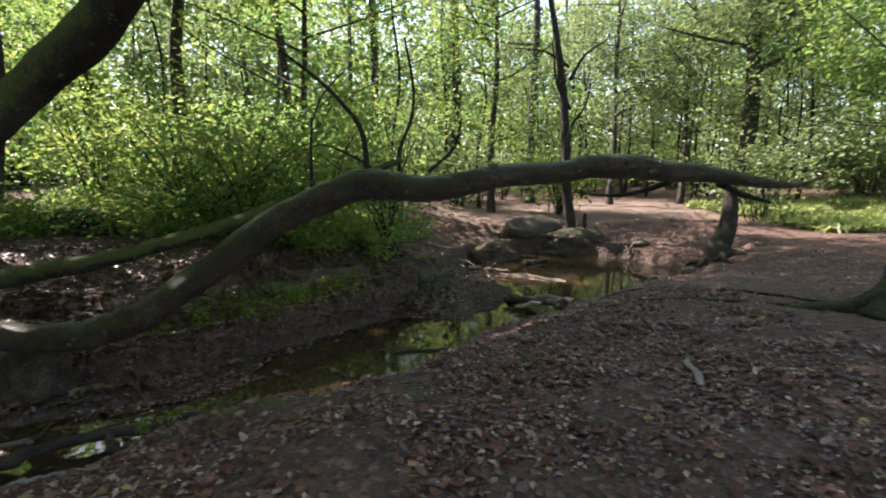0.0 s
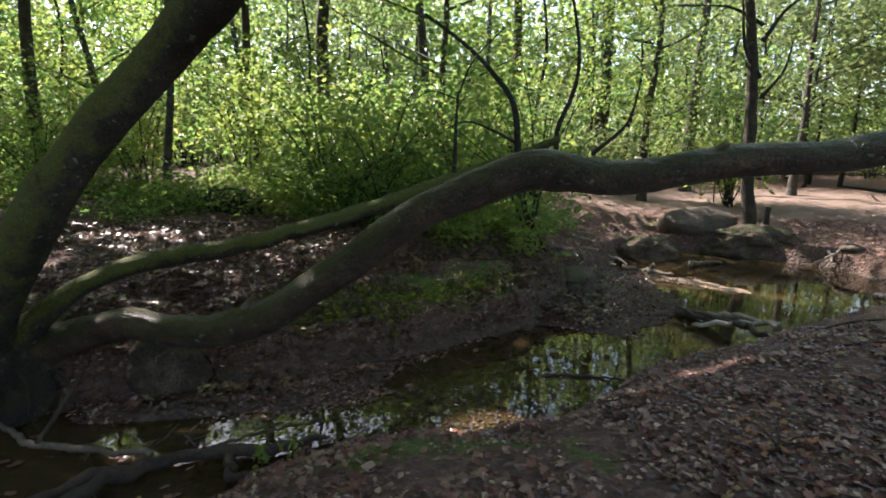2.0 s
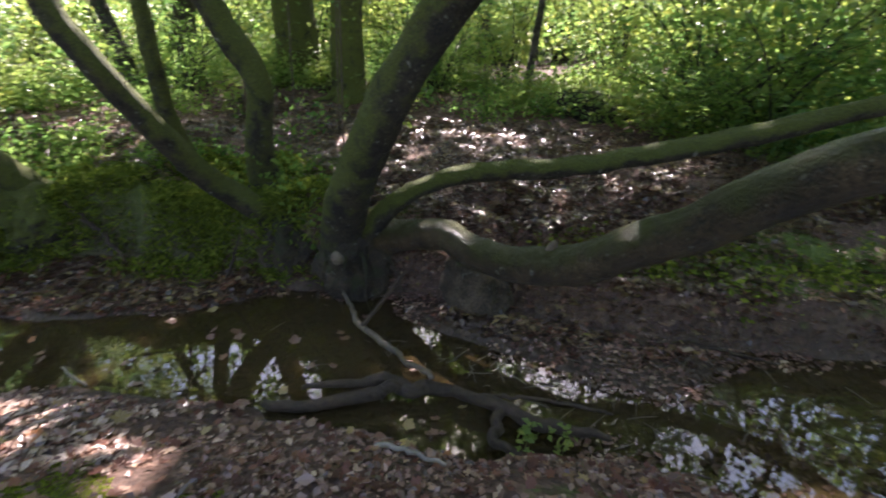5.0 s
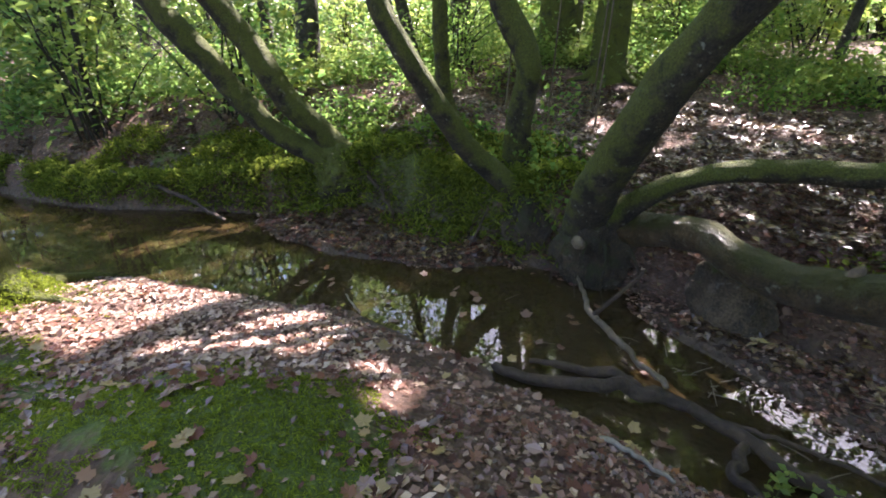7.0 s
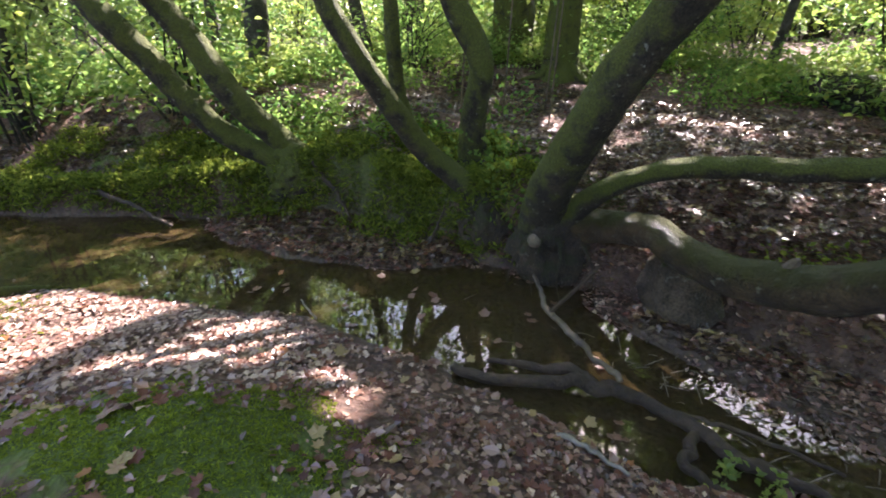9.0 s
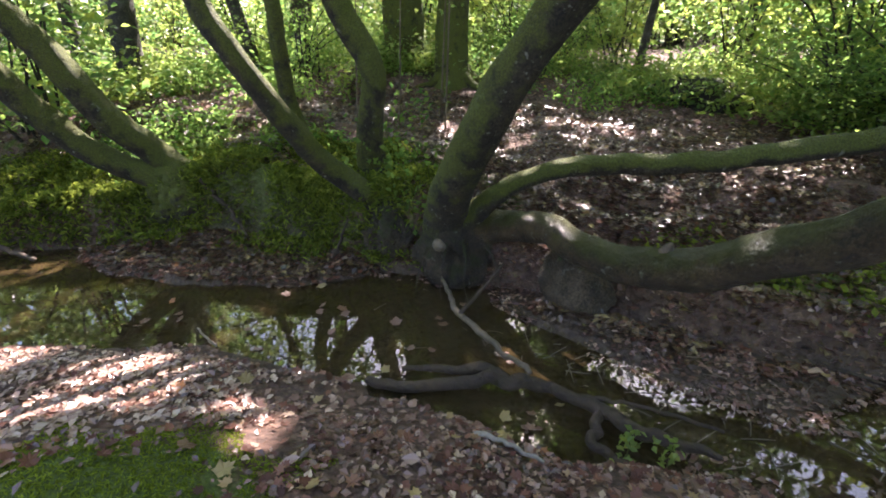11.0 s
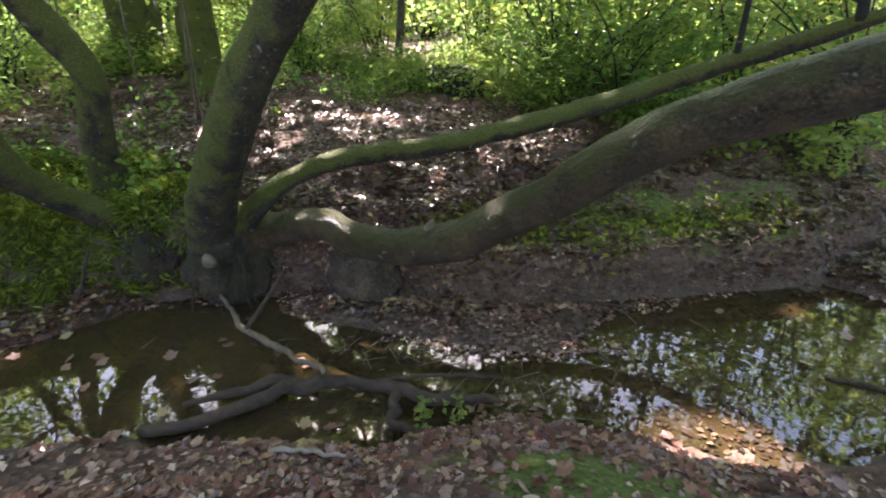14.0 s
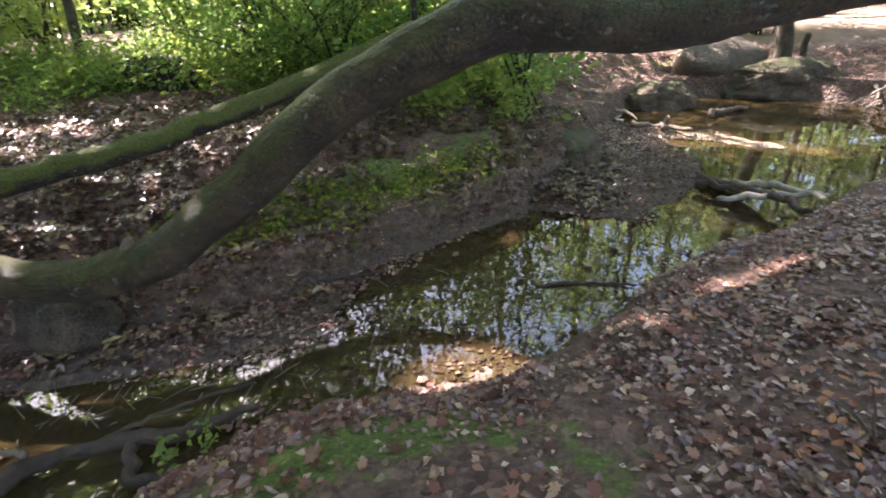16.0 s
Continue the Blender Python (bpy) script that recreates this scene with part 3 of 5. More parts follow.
tube("dead_branch", [(2.3, 4.1, 1.88, 0.03), (2.55, 4.15, 1.78, 0.022), (2.75, 4.1, 1.72, 0.012)], BARK_DARK, limb, n=5, seg=7)
upper = tube("upper_limb", [(-4.40, 3.40, 0.45, 0.11), (-4.12, 3.60, 0.82, 0.085), (-3.98, 3.95, 1.00, 0.075), (-3.87, 4.24, 1.04, 0.080), (-3.68, 4.50, 1.07, 0.082), (-3.38, 4.68, 1.11, 0.079), (-3.10, 4.92, 1.19, 0.076), (-2.84, 5.38, 1.27, 0.079),
                            (-2.36, 6.05, 1.45, 0.079), (-1.75, 6.55, 1.70, 0.073), (-1.17, 6.70, 1.92, 0.064), (-0.58, 6.77, 2.16, 0.040)], BARK_GREEN, tree, "slim mossy limb rising behind the thick one", seg=18, n=11, rough=0.09, seed=8)
for stem in ([(-1.68, 6.30, 1.78, 0.025), (-1.69, 6.35, 2.20, 0.019), (-1.68, 6.40, 2.66, 0.014)],
             [(-1.65, 6.30, 2.62, 0.013), (-1.50, 6.35, 2.98, 0.009), (-1.18, 6.40, 3.31, 0.006)],
             [(-1.02, 6.70, 1.99, 0.042), (-1.10, 6.75, 2.54, 0.036), (-1.35, 6.80, 2.90, 0.030), (-1.71, 6.85, 3.25, 0.024), (-2.21, 6.90, 3.63, 0.018)],
             [(-1.02, 6.70, 2.10, 0.020), (-1.35, 6.75, 2.27, 0.016), (-1.66, 6.80, 2.37, 0.011), (-1.93, 6.85, 2.29, 0.007)],
             [(-0.60, 6.75, 2.02, 0.032), (-0.59, 6.80, 2.30, 0.028), (-0.43, 6.85, 2.74, 0.024), (-0.41, 6.90, 3.17, 0.020), (-0.52, 6.95, 3.80, 0.016)],
             [(-0.20, 6.80, 2.00, 0.026), (0.15, 6.85, 2.33, 0.018), (0.26, 6.90, 2.73, 0.010)],
             [(-1.66, 6.30, 2.57, 0.010), (-1.96, 6.35, 2.67, 0.007), (-2.16, 6.40, 2.61, 0.005)]):
    tube("shoot", stem, BARK_DARK, upper, n=6, seg=7, rough=0.1)
part("root_base", mesh_of("root_base", *root_mass_arrays((-4.5, 3.4, 0.22), (0.36, 0.33, 0.42), 3)), ROOT, tree, "knotted dark root base at the water's edge")
rng = np.random.default_rng(5)
for k in range(5):
    g = -1.9 + 2.3 * k / 4 + rng.normal() * 0.1
    b = np.array([-4.5 + 0.36 * math.cos(g), 3.4 + 0.34 * math.sin(g), 0.3 + 0.12 * rng.random()])
    o = np.array([math.cos(g), math.sin(g), 0]) * (0.06 + 0.16 * rng.random())
    tube("rootlet", [(*b, 0.016), (*(b + o * 0.6 + [0, 0, -0.12]), 0.012), (*(b + o + [rng.normal() * 0.04, 0, -0.3]), 0.008), (*(b + o * 1.2 + [0, 0, -0.42]), 0.004)], ROOT, tree, n=4, seg=6, rough=0.2, seed=k)
part("old_wound", mesh_of("old_wound", *rock_arrays((-4.15, 3.09, 0.45), (0.08, 0.045, 0.065), 5, 0.8)), STICK, tree, "grey callused scar")

# boulder-like swelling of bank under the limb
tagged(part("boulder", mesh_of("boulder", *root_mass_arrays((-3.52, 3.98, 0.24), (0.3, 0.22, 0.3), 17, 3)), EARTH), "rounded brown boulder under the low limb", "boulder")

stool = thing("coppice_tree", (-5.35, 2.9, 0.5), "mossy multi-stemmed tree on the stream bank", "tree")
tube("stem", [(-4.99, 2.96, 0.42, 0.140), (-5.09, 2.80, 0.63, 0.112), (-5.08, 2.44, 0.97, 0.104), (-4.95, 2.07, 1.47, 0.092), (-4.87, 1.80, 1.91, 0.084), (-4.90, 1.63, 2.28, 0.082), (-4.98, 1.6, 3.19, 0.065), (-5.0, 1.75, 4.58, 0.040)], BARK_GREEN, stool, seg=16, n=8, seed=3)
tube("stem", [(-5.54, 3.05, 0.5, 0.175), (-5.48, 2.94, 0.92, 0.142), (-5.33, 2.94, 1.27, 0.118), (-5.24, 2.94, 1.75, 0.110), (-5.33, 2.72, 2.20, 0.114), (-5.42, 2.52, 2.80, 0.080), (-5.5, 2.6, 4.21, 0.047)], BARK_GREEN, stool, seg=18, n=8, seed=6)
tube("stem", [(-6.00, 2.50, 0.75, 0.095), (-5.96, 2.33, 1.30, 0.076), (-5.87, 2.27, 1.69, 0.074), (-5.86, 2.25, 2.17, 0.070), (-6.03, 2.22, 3.55, 0.040)], BARK_GREEN, stool, seg=14, n=8, seed=9)
part("root_base", mesh_of("root_base", *join([root_mass_arrays((-5.45, 2.95, 0.35), (0.36, 0.32, 0.5), 12), root_mass_arrays((-4.98, 2.95, 0.28), (0.26, 0.24, 0.36), 14, 7)])), ROOT, stool)

fork = thing("forked_tree", (-6.6, 1.0, 0.5), "mossy forked tree leaning out from the bank", "tree")
tube("stem", [(-6.60, 1.14, 0.48, 0.167), (-6.59, 0.83, 0.72, 0.122), (-6.59, 0.45, 0.97, 0.122), (-6.58, 0.10, 1.41, 0.126), (-6.57, -0.17, 1.82, 0.127), (-6.58, -0.52, 2.30, 0.122), (-6.69, -1.11, 3.10, 0.080), (-6.80, -1.81, 4.49, 0.041)], BARK_GREEN, fork, seg=18, n=8, seed=13)
tube("stem", [(-6.71, 1.28, 0.52, 0.165), (-6.64, 1.02, 0.87, 0.146), (-6.57, 0.68, 1.29, 0.140), (-6.56, 0.45, 1.70, 0.134), (-6.59, 0.14, 2.19, 0.130), (-6.60, -0.30, 2.81, 0.090), (-6.70, -0.78, 4.41, 0.049)], BARK_GREEN, fork, seg=18, n=8, seed=15)
part("root_base", mesh_of("root_base", *root_mass_arrays((-6.62, 1.15, 0.45), (0.3, 0.32, 0.4), 16)), BARK_GREEN, fork)


def rooted_tree(at, r, top, label, mat, n_roots=6, seed=1, reach=1.0, name="tree"):
    t = thing(name, at, label, "tree")
    x, y, z = at
    tx, ty, tz = top
    rng = np.random.default_rng(seed)
    tube("trunk", [(x, y, z - 0.15, r * 1.6), (x + 0.04 * (tx - x), y + 0.04 * (ty - y), z + 0.25, r * 1.15), (x + 0.2 * (tx - x), y + 0.2 * (ty - y), z + 0.2 * (tz - z), r),
                   (x + 0.55 * (tx - x) + rng.normal() * 0.1, y + 0.55 * (ty - y), z + 0.55 * (tz - z), r * 0.8), (tx, ty, tz, r * 0.45)], mat, t, seg=20, n=12, rough=0.07, seed=seed)
    for k in range(n_roots):
        g = 2 * math.pi * (k + rng.random() * 0.6) / n_roots
        u, ln = Vector((math.cos(g), math.sin(g), 0)), reach * (0.5 + 0.6 * rng.random())
        pts = []
        for f, up, w in ((0.15, 0.28, 0.45), (0.45, 0.06, 0.3), (0.8, 0.012, 0.18), (1.1, -0.05, 0.08)):
            px, py = x + u.x * ln * f, y + u.y * ln * f + 0.1 * math.sin(k * 2 + f * 3) * f
            pts.append((px, py, height(px, py) + up * r * 3, w * r))
        tube("root", pts, mat, t, n=5, seg=9, rough=0.12, seed=seed + k)
    return t


rooted_tree((4.55, 4.6, height(4.55, 4.6)), 0.26, (7.0, 5.2, 9.0), "large mossy tree with roots spread over bare soil", BARK, 7, 21, 1.0)
rooted_tree((-4.35, -1.35, height(-4.35, -1.35)), 0.22, (-4.75, -1.7, 8.0), "sunlit tree with a moss-covered foot on the bank", BARK_GREEN, 6, 22, 1.0)
rooted_tree((5.35, 9.35, height(5.35, 9.35)), 0.2, (5.6, 9.5, 1.75), "short broken trunk by the pool", BARK, 6, 23, 1.0, "broken_trunk")
slender = rooted_tree((3.3, 12.45, height(3.3, 12.45)), 0.12, (2.45, 12.5, 7.0), "slender dark tree on the pool's far bank", BARK, 6, 24, 0.9)
for br in ([(3.15, 12.45, 3.6, 0.05), (2.8, 12.4, 4.2, 0.035), (2.65, 12.4, 5.2, 0.015)], [(3.12, 12.45, 4.3, 0.05), (3.5, 12.5, 4.9, 0.03), (4.1, 12.5, 5.3, 0.012)], [(3.2, 12.45, 3.2, 0.04), (3.5, 12.3, 3.7, 0.025), (3.6, 12.3, 4.3, 0.01)], [(3.1, 12.45, 4.6, 0.04), (2.5, 12.6, 5.0, 0.025), (1.8, 12.7, 5.1, 0.01)]):
    tube("branch", br, BARK_DARK, slender, n=5, seg=7)
for x0, y0, r in ((-10.2, 5.05, 0.34), (-9.0, 5.5, 0.26)):
    rooted_tree((x0, y0, height(x0, y0)), r, (x0 - 0.2, y0 + 0.2, 10.0), "big dark trunk with a mossy foot behind the bank", BARK_GREEN, 7, int(y0 * 10), 1.5)
# long surface roots across the path
for c in ([(4.2, 4.85, 0.02), (3.3, 5.45, 0.016), (2.5, 5.55, 0.013), (1.9, 5.6, 0.01)], [(4.3, 5.0, 0.02), (3.6, 6.0, 0.016), (2.6, 6.5, 0.013), (1.6, 5.95, 0.01)]):
    tagged(tube("surface_root", [(px, py, height(px, py) + 0.012, r) for px, py, r in c], BARK_DARK, n=10, seg=8, rough=0.12), "thin dark root lying over the soil", "root", "surface roots")

# ---------------------------------------------------------------- dead wood in the stream
log = thing("fallen_branch", (-2.85, 2.95, 0.0), "wet forked branch fallen across the stream", "branch")
tube("main_stem", [(-3.27, 2.2, 0.05, 0.027), (-3.12, 2.38, 0.05, 0.035), (-2.98, 2.65, 0.06, 0.035), (-2.88, 2.93, 0.09, 0.038), (-2.69, 3.15, 0.08, 0.041), (-2.35, 3.32, 0.07, 0.038), (-2.1, 3.48, 0.08, 0.030), (-1.9, 3.6, 0.1, 0.015)], DEAD, log, n=8, seg=12, rough=0.3, wobble=0.9)
tube("side_branch", [(-2.86, 2.99, 0.08, 0.035), (-3.02, 2.84, 0.1, 0.030), (-3.15, 2.6, 0.09, 0.027), (-3.3, 2.45, 0.04, 0.015)], DEAD, log, n=6, seg=10, rough=0.3, wobble=0.9, seed=3)
tube("side_branch", [(-2.6, 3.18, 0.1, 0.015), (-2.35, 3.45, 0.13, 0.011), (-2.0, 3.75, 0.12, 0.007)], DEAD, log, n=8, seg=8, rough=0.25, wobble=1.0, seed=4)
tube("side_branch", [(-2.4, 3.28, 0.07, 0.030), (-2.27, 3.14, 0.07, 0.027), (-2.14, 3.16, 0.07, 0.023), (-2.02, 3.2, 0.08, 0.014)], DEAD, log, n=8, seg=9, rough=0.25, wobble=0.9, seed=5)
stick = thing("fallen_stick", (-3.5, 3.08, 0.0), "crooked pale stick leaning from root to branch", "stick")
tube("main_stem", [(-4.3, 3.15, 0.14, 0.016), (-4.0, 3.1, 0.08, 0.018), (-3.66, 3.05, 0.07, 0.021), (-3.23, 3.07, 0.1, 0.021), (-2.8, 3.09, 0.14, 0.018)], STICK, stick, n=8, seg=9, rough=0.28, wobble=0.9)
tube("side_branch", [(-3.68, 3.05, 0.08, 0.018), (-3.75, 3.25, 0.18, 0.016), (-3.82, 3.5, 0.34, 0.011)], DEAD, stick, n=6, seg=8)


def loose_stick(a, b, r, mat, label, bend=0.06, group="sticks by the stream"):
    a, b = Vector(a), Vector(b)
    za, zb = max(height(a.x, a.y), 0.0) + a.z, max(height(b.x, b.y), 0.0) + b.z
    side = Vector((-(b - a).y, (b - a).x, 0)) * bend
    pts = []
    for f in (0.0, 0.35, 0.7, 1.0):
        p = a.lerp(b, f) + side * math.sin(f * math.pi)
        pts.append((p.x, p.y, za + (zb - za) * f + r * 0.6, r * (1.1 - 0.5 * f)))
    return tagged(tube("stick", pts, mat, n=8, seg=8, rough=0.28, wobble=1.0, seed=int(abs(a.x * 31 + a.y * 17))), label, "stick", group)


loose_stick((-2.47, 2.52, 0), (-2.2, 2.76, 0.03), 0.016, PALE, "pale short stick in shallow water")
loose_stick((1.0, 7.55, 0), (1.6, 6.35, 0.04), 0.05, DEAD, "dark log half buried in the mud bar")
loose_stick((1.2, 7.4, 0.05), (1.75, 6.5, 0.08), 0.04, PALE, "pale log in a heap on the mud bar")
loose_stick((1.05, 6.9, 0.03), (1.8, 6.55, 0.08), 0.03, PALE, "pale stick in a heap on the mud bar")
loose_stick((0.95, 7.3, 0.08), (1.4, 6.9, 0.06), 0.035, DEAD, "dark stick in a heap on the mud bar")
loose_stick((0.55, 9.6, 0.03), (1.3, 9.35, 0.05), 0.04, STICK, "bleached stick by the pool")
loose_stick((0.9, 9.4, 0.02), (1.1, 10.0, 0.12), 0.03, STICK, "bleached stick by the pool")
loose_stick((1.75, 10.5, 0.03), (2.45, 11.1, 0.03), 0.04, STICK, "bleached stick at the pool's edge")
loose_stick((-2.35, 4.72, 0.02), (-1.75, 5.15, 0.02), 0.015, DEAD, "thin stick on the muddy bank")
loose_stick((-4.12, 1.35, 0.0), (-4.22, 1.25, 0.13), 0.008, PALE, "short upright twig at the water's edge")
loose_stick((-6.35, 1.3, 0.02), (-5.75, 1.7, 0.06), 0.025, DEAD, "dark stick on the leafy shelf")
loose_stick((-7.4, -1.8, 0.05), (-6.3, -0.2, 0.05), 0.03, DEAD, "dark stick in the shallow stream")
loose_stick((-5.0, 2.4, 0.0), (-4.95, 2.55, 0.35), 0.014, DEAD, "thin stick leaning on the bank")
loose_stick((-0.55, 5.15, 0.0), (0.15, 5.25, 0.01), 0.012, DEAD, "thin twig in the pool")
tagged(tube("bark_piece", [(1.85, 3.52, height(1.85, 3.52) + 0.03, 0.015), (1.8, 3.42, height(1.8, 3.42) + 0.04, 0.028), (1.77, 3.22, height(1.77, 3.22) + 0.035, 0.03), (1.7, 3.05, height(1.7, 3.05) + 0.025, 0.022)], PALE, n=5, seg=10, squash=0.5), "pale curved piece of dead branch on the leaves", "wood")

# stones and root lumps round the pool
for k, (x, y, sx, sy, sz, lab) in enumerate([(2.3, 12.75, 0.75, 0.5, 0.6, "large pale rounded boulder above the pool"), (4.65, 11.3, 0.2, 0.16, 0.15, "dark wet stone by the pool"), (4.85, 9.3, 0.2, 0.15, 0.13, "dark wet stone by the pool"), (4.2, 8.6, 0.22, 0.18, 0.18, "dark wet stone by the pool")]):
    tagged(part("stone", mesh_of("stone", *rock_arrays((0, 0, 0), (sx, sy, sz), 30 + k, 0.7)), STONE), lab, "stone", "stones round the pool").matrix_basis = pose(x, y, max(height(x, y), 0) + sz * 0.1)
for x, y, z, s, lab, sd in ((1.15, 11.5, 0.08, (0.62, 0.45, 0.34), "rounded earth and root lump jutting over the pool", 44), (3.35, 12.3, 0.22, (0.95, 0.42, 0.42), "mossy root hummock overhanging the pool", 45), (-0.35, 8.3, 0.1, (0.4, 0.8, 0.26), "overhanging earth bank with roots", 46)):
    tagged(part("root_hummock", mesh_of("root_hummock", *root_mass_arrays((x, y, z), s, sd, 7)), EARTH), lab, "hummock")
rng = np.random.default_rng(77)
for k in range(13):
    x, y = (0.35 + rng.normal() * 0.22, 10.3 + rng.normal() * 0.35) if k < 5 else ((4.35 + rng.normal() * 0.3, 8.75 + rng.normal() * 0.25) if k < 9 else (4.6 + rng.normal() * 0.3, 11.3 + rng.normal() * 0.2))
    g = rng.random() * 6.28
    loose_stick((x, y, 0.05), (x + 0.45 * math.cos(g), y + 0.45 * math.sin(g), 0.02), 0.02, PALE, "bleached root in a tangle beside the pool", 0.2, "bleached roots by the pool")

# ---------------------------------------------------------------- trees and bushes of the wood
SUNNY = [(-4.1, 0.12, 1.65, 0.72, 64), (-4.4, -1.0, 0.8, 0.5, 40), (-3.25, 1.56, 0.26, 0.09, -42), (-2.85, 1.62, 0.34, 0.1, -35), (-6.2, 5.75, 0.4, 0.22, 30), (-5.6, 6.1, 0.35, 0.2, 0), (-6.5, 4.3, 0.25, 0.2, 0),
         (-3.34, 3.56, 0.3, 0.16, 0), (-1.2, 4.34, 0.42, 0.32, 20), (1.7, 9.3, 1.0, 0.3, -32), (1.0, 9.4, 0.5, 0.3, 0), (10, 12, 3.5, 2.5, 0), (7, 18, 4.5, 3, 0), (0.6, 12.3, 0.9, 0.6, 0), (0.7, 5.0, 0.5, 0.12, 20), (-7.4, 0.5, 0.3, 0.25, 0)]


GLADES = [(-4.4, 10.2, 3.6, 2.3, 10), (-2.0, 13.5, 2.6, 1.8, 0), (-9.5, 6.0, 1.8, 2.6, 0), (-8.2, 2.6, 1.2, 1.6, 0)]


OPEN_CROWN = (-12.0, 2.2, 6.3)      # middle of a crown that stands in full sun


# small gaps in the leaves: flecks that fall on limbs, stems and litter
def gap(x, y, z, r):
    k = (z - 0.4) / SUN.z
    return x - SUN.x * k, y - SUN.y * k, r, r, 0


SUNNY += [gap(-3.6, 3.75, 0.78, 0.26), gap(-1.5, 4.03, 1.6, 0.09), gap(-1.2, 4.06, 1.75, 0.07), gap(-2.2, 3.96, 1.05, 0.07), gap(-3.5, 4.6, 1.15, 0.1), gap(-2.9, 5.2, 1.3, 0.1), gap(-2.5, 5.9, 1.45, 0.09), gap(-6.6, -0.1, 1.85, 0.22), gap(-6.6, 0.45, 1.95, 0.16),
          gap(-5.3, 2.2, 1.4, 0.08), gap(0.4, 4.1, 2.03, 0.08), gap(1.4, 4.12, 2.1, 0.09), gap(-4.35, -1.3, 0.8, 0.4), gap(-5.6, 3.0, 1.6, 0.1)]
frng = np.random.default_rng(17)
FLECKS = [(frng.uniform(-6.5, 1.0), frng.uniform(3.6, 9.0), frng.uniform(0.07, 0.2), frng.uniform(0.05, 0.12), frng.uniform(0, 180)) for _ in range(34)]
FLECKS += [(frng.uniform(-10.5, -5.0), frng.uniform(-1.0, 6.5), frng.uniform(0.1, 0.28), frng.uniform(0.07, 0.18), frng.uniform(0, 180)) for _ in range(60)]
FLECKS += [(-6.0 + frng.normal() * 0.8, 5.6 + frng.normal() * 0.75, frng.uniform(0.06, 0.2), frng.uniform(0.05, 0.13), frng.uniform(0, 180)) for _ in range(34)]
FLECKS = [f for f in FLECKS if not (f[0] < 0.5 and in_stream(np.array([f[0]]), np.array([f[1]]))[0])]


def lit(p):
    """True for a place whose sun-ray lands in one of the glades."""
    k = (p[:, 2] - 0.4) / SUN.z
    x, y = p[:, 0] - SUN.x * k, p[:, 1] - SUN.y * k
    out = np.zeros(len(p), dtype=bool)
    for cx, cy, rx, ry, turn in SUNNY:
        out |= blob(x, y, cx, cy, rx, ry, turn) > 0.37
    for cx, cy, rx, ry, turn in FLECKS:
        near_it = (np.abs(x - cx) < 0.3) & (np.abs(y - cy) < 0.3) & ~out
        out[near_it] = blob(x[near_it], y[near_it], cx, cy, rx, ry, turn) > 0.37
    chance = np.random.default_rng(12).random(len(p))
    thin = chance < 0.93
    for cx, cy, rx, ry, turn in GLADES:
        out |= (chance < (0.93 if cy > 8 else 0.58)) & (blob(x, y, cx, cy, rx, ry, turn) > 0.37)
    d = p - np.array(OPEN_CROWN)
    run = d @ np.array(SUN)
    out |= thin & (run > 2.2) & (np.linalg.norm(d - run[:, None] * np.array(SUN), axis=1) < 2.5)
    return out


def shades(x, y, h, r, glades=()):
    """True where a plant of that height and reach would stand in a glade's sunlight."""
    hx, hy = SUN.x / math.hypot(SUN.x, SUN.y), SUN.y / math.hypot(SUN.x, SUN.y)
    for cx, cy, rx, ry, turn in (*SUNNY[:16], *glades):
        along, across = (x - cx) * hx + (y - cy) * hy, abs(-(x - cx) * hy + (y - cy) * hx)
        if along > -r and across < r + 0.7 * min(rx, 1.5) and (along - r) * math.tan(SUN_EL) < h:
            return True
    return False


def tall_tree(at, h, r, label, mat, leaf, n_clumps, crown_r, crown_lo, seed, per=45, leaf_size=0.13, name="tall_tree", lean=(0, 0)):
    """A wood tree: tapering trunk, limbs and a ragged, gappy crown."""
    rng = np.random.default_rng(seed)
    t = thing(name, at, label, "tree", "trees of the wood")
    x, y, z = at
    bend = rng.normal(size=(4, 2)) * 0.12
    ctrl = [(x, y, z - 0.2, r * 1.5), (x + lean[0] * 0.05, y, z + 0.4, r * 1.1)] + [(x + lean[0] * f + bend[i, 0], y + lean[1] * f + bend[i, 1], z + h * f, r * (1 - 0.75 * f)) for i, f in enumerate((0.25, 0.5, 0.75, 1.0))]
    tube("trunk", ctrl, mat, t, n=6, seg=10, rough=0.06, seed=seed)
    cent = []
    for k in range(max(4, n_clumps // 9)):
        f = crown_lo + (1 - crown_lo) * rng.random()
        g, ln = rng.random() * 6.283, crown_r * (0.5 + 0.6 * rng.random()) * (1.1 - 0.5 * f)
        b = np.array([x + lean[0] * f, y + lean[1] * f, z + h * f])
        e = b + np.array([math.cos(g) * ln, math.sin(g) * ln, ln * (0.1 + 0.4 * rng.random())])
        m = (b + e) / 2 + rng.normal(size=3) * 0.15
        tube("limb", [(*b, r * 0.3), (*m, r * 0.18), (*e, 0.01)], mat, t, n=4, seg=6, seed=k)
        for j in range(9):
            cent.append(b + (e - b) * (0.25 + 0.85 * rng.random()) + rng.normal(size=3) * [0.5, 0.5, 0.35] * crown_r * 0.3)
    pts = clumps(cent, per, 0.38, rng)
    pts = pts[~lit(pts)]
    if len(pts):
        part("crown", mesh_of("crown", *leaf_arrays(pts, leaf_size * (0.7 + 0.6 * rng.random(len(pts))), 0.35, rng), smooth=False), leaf, t)
    return t


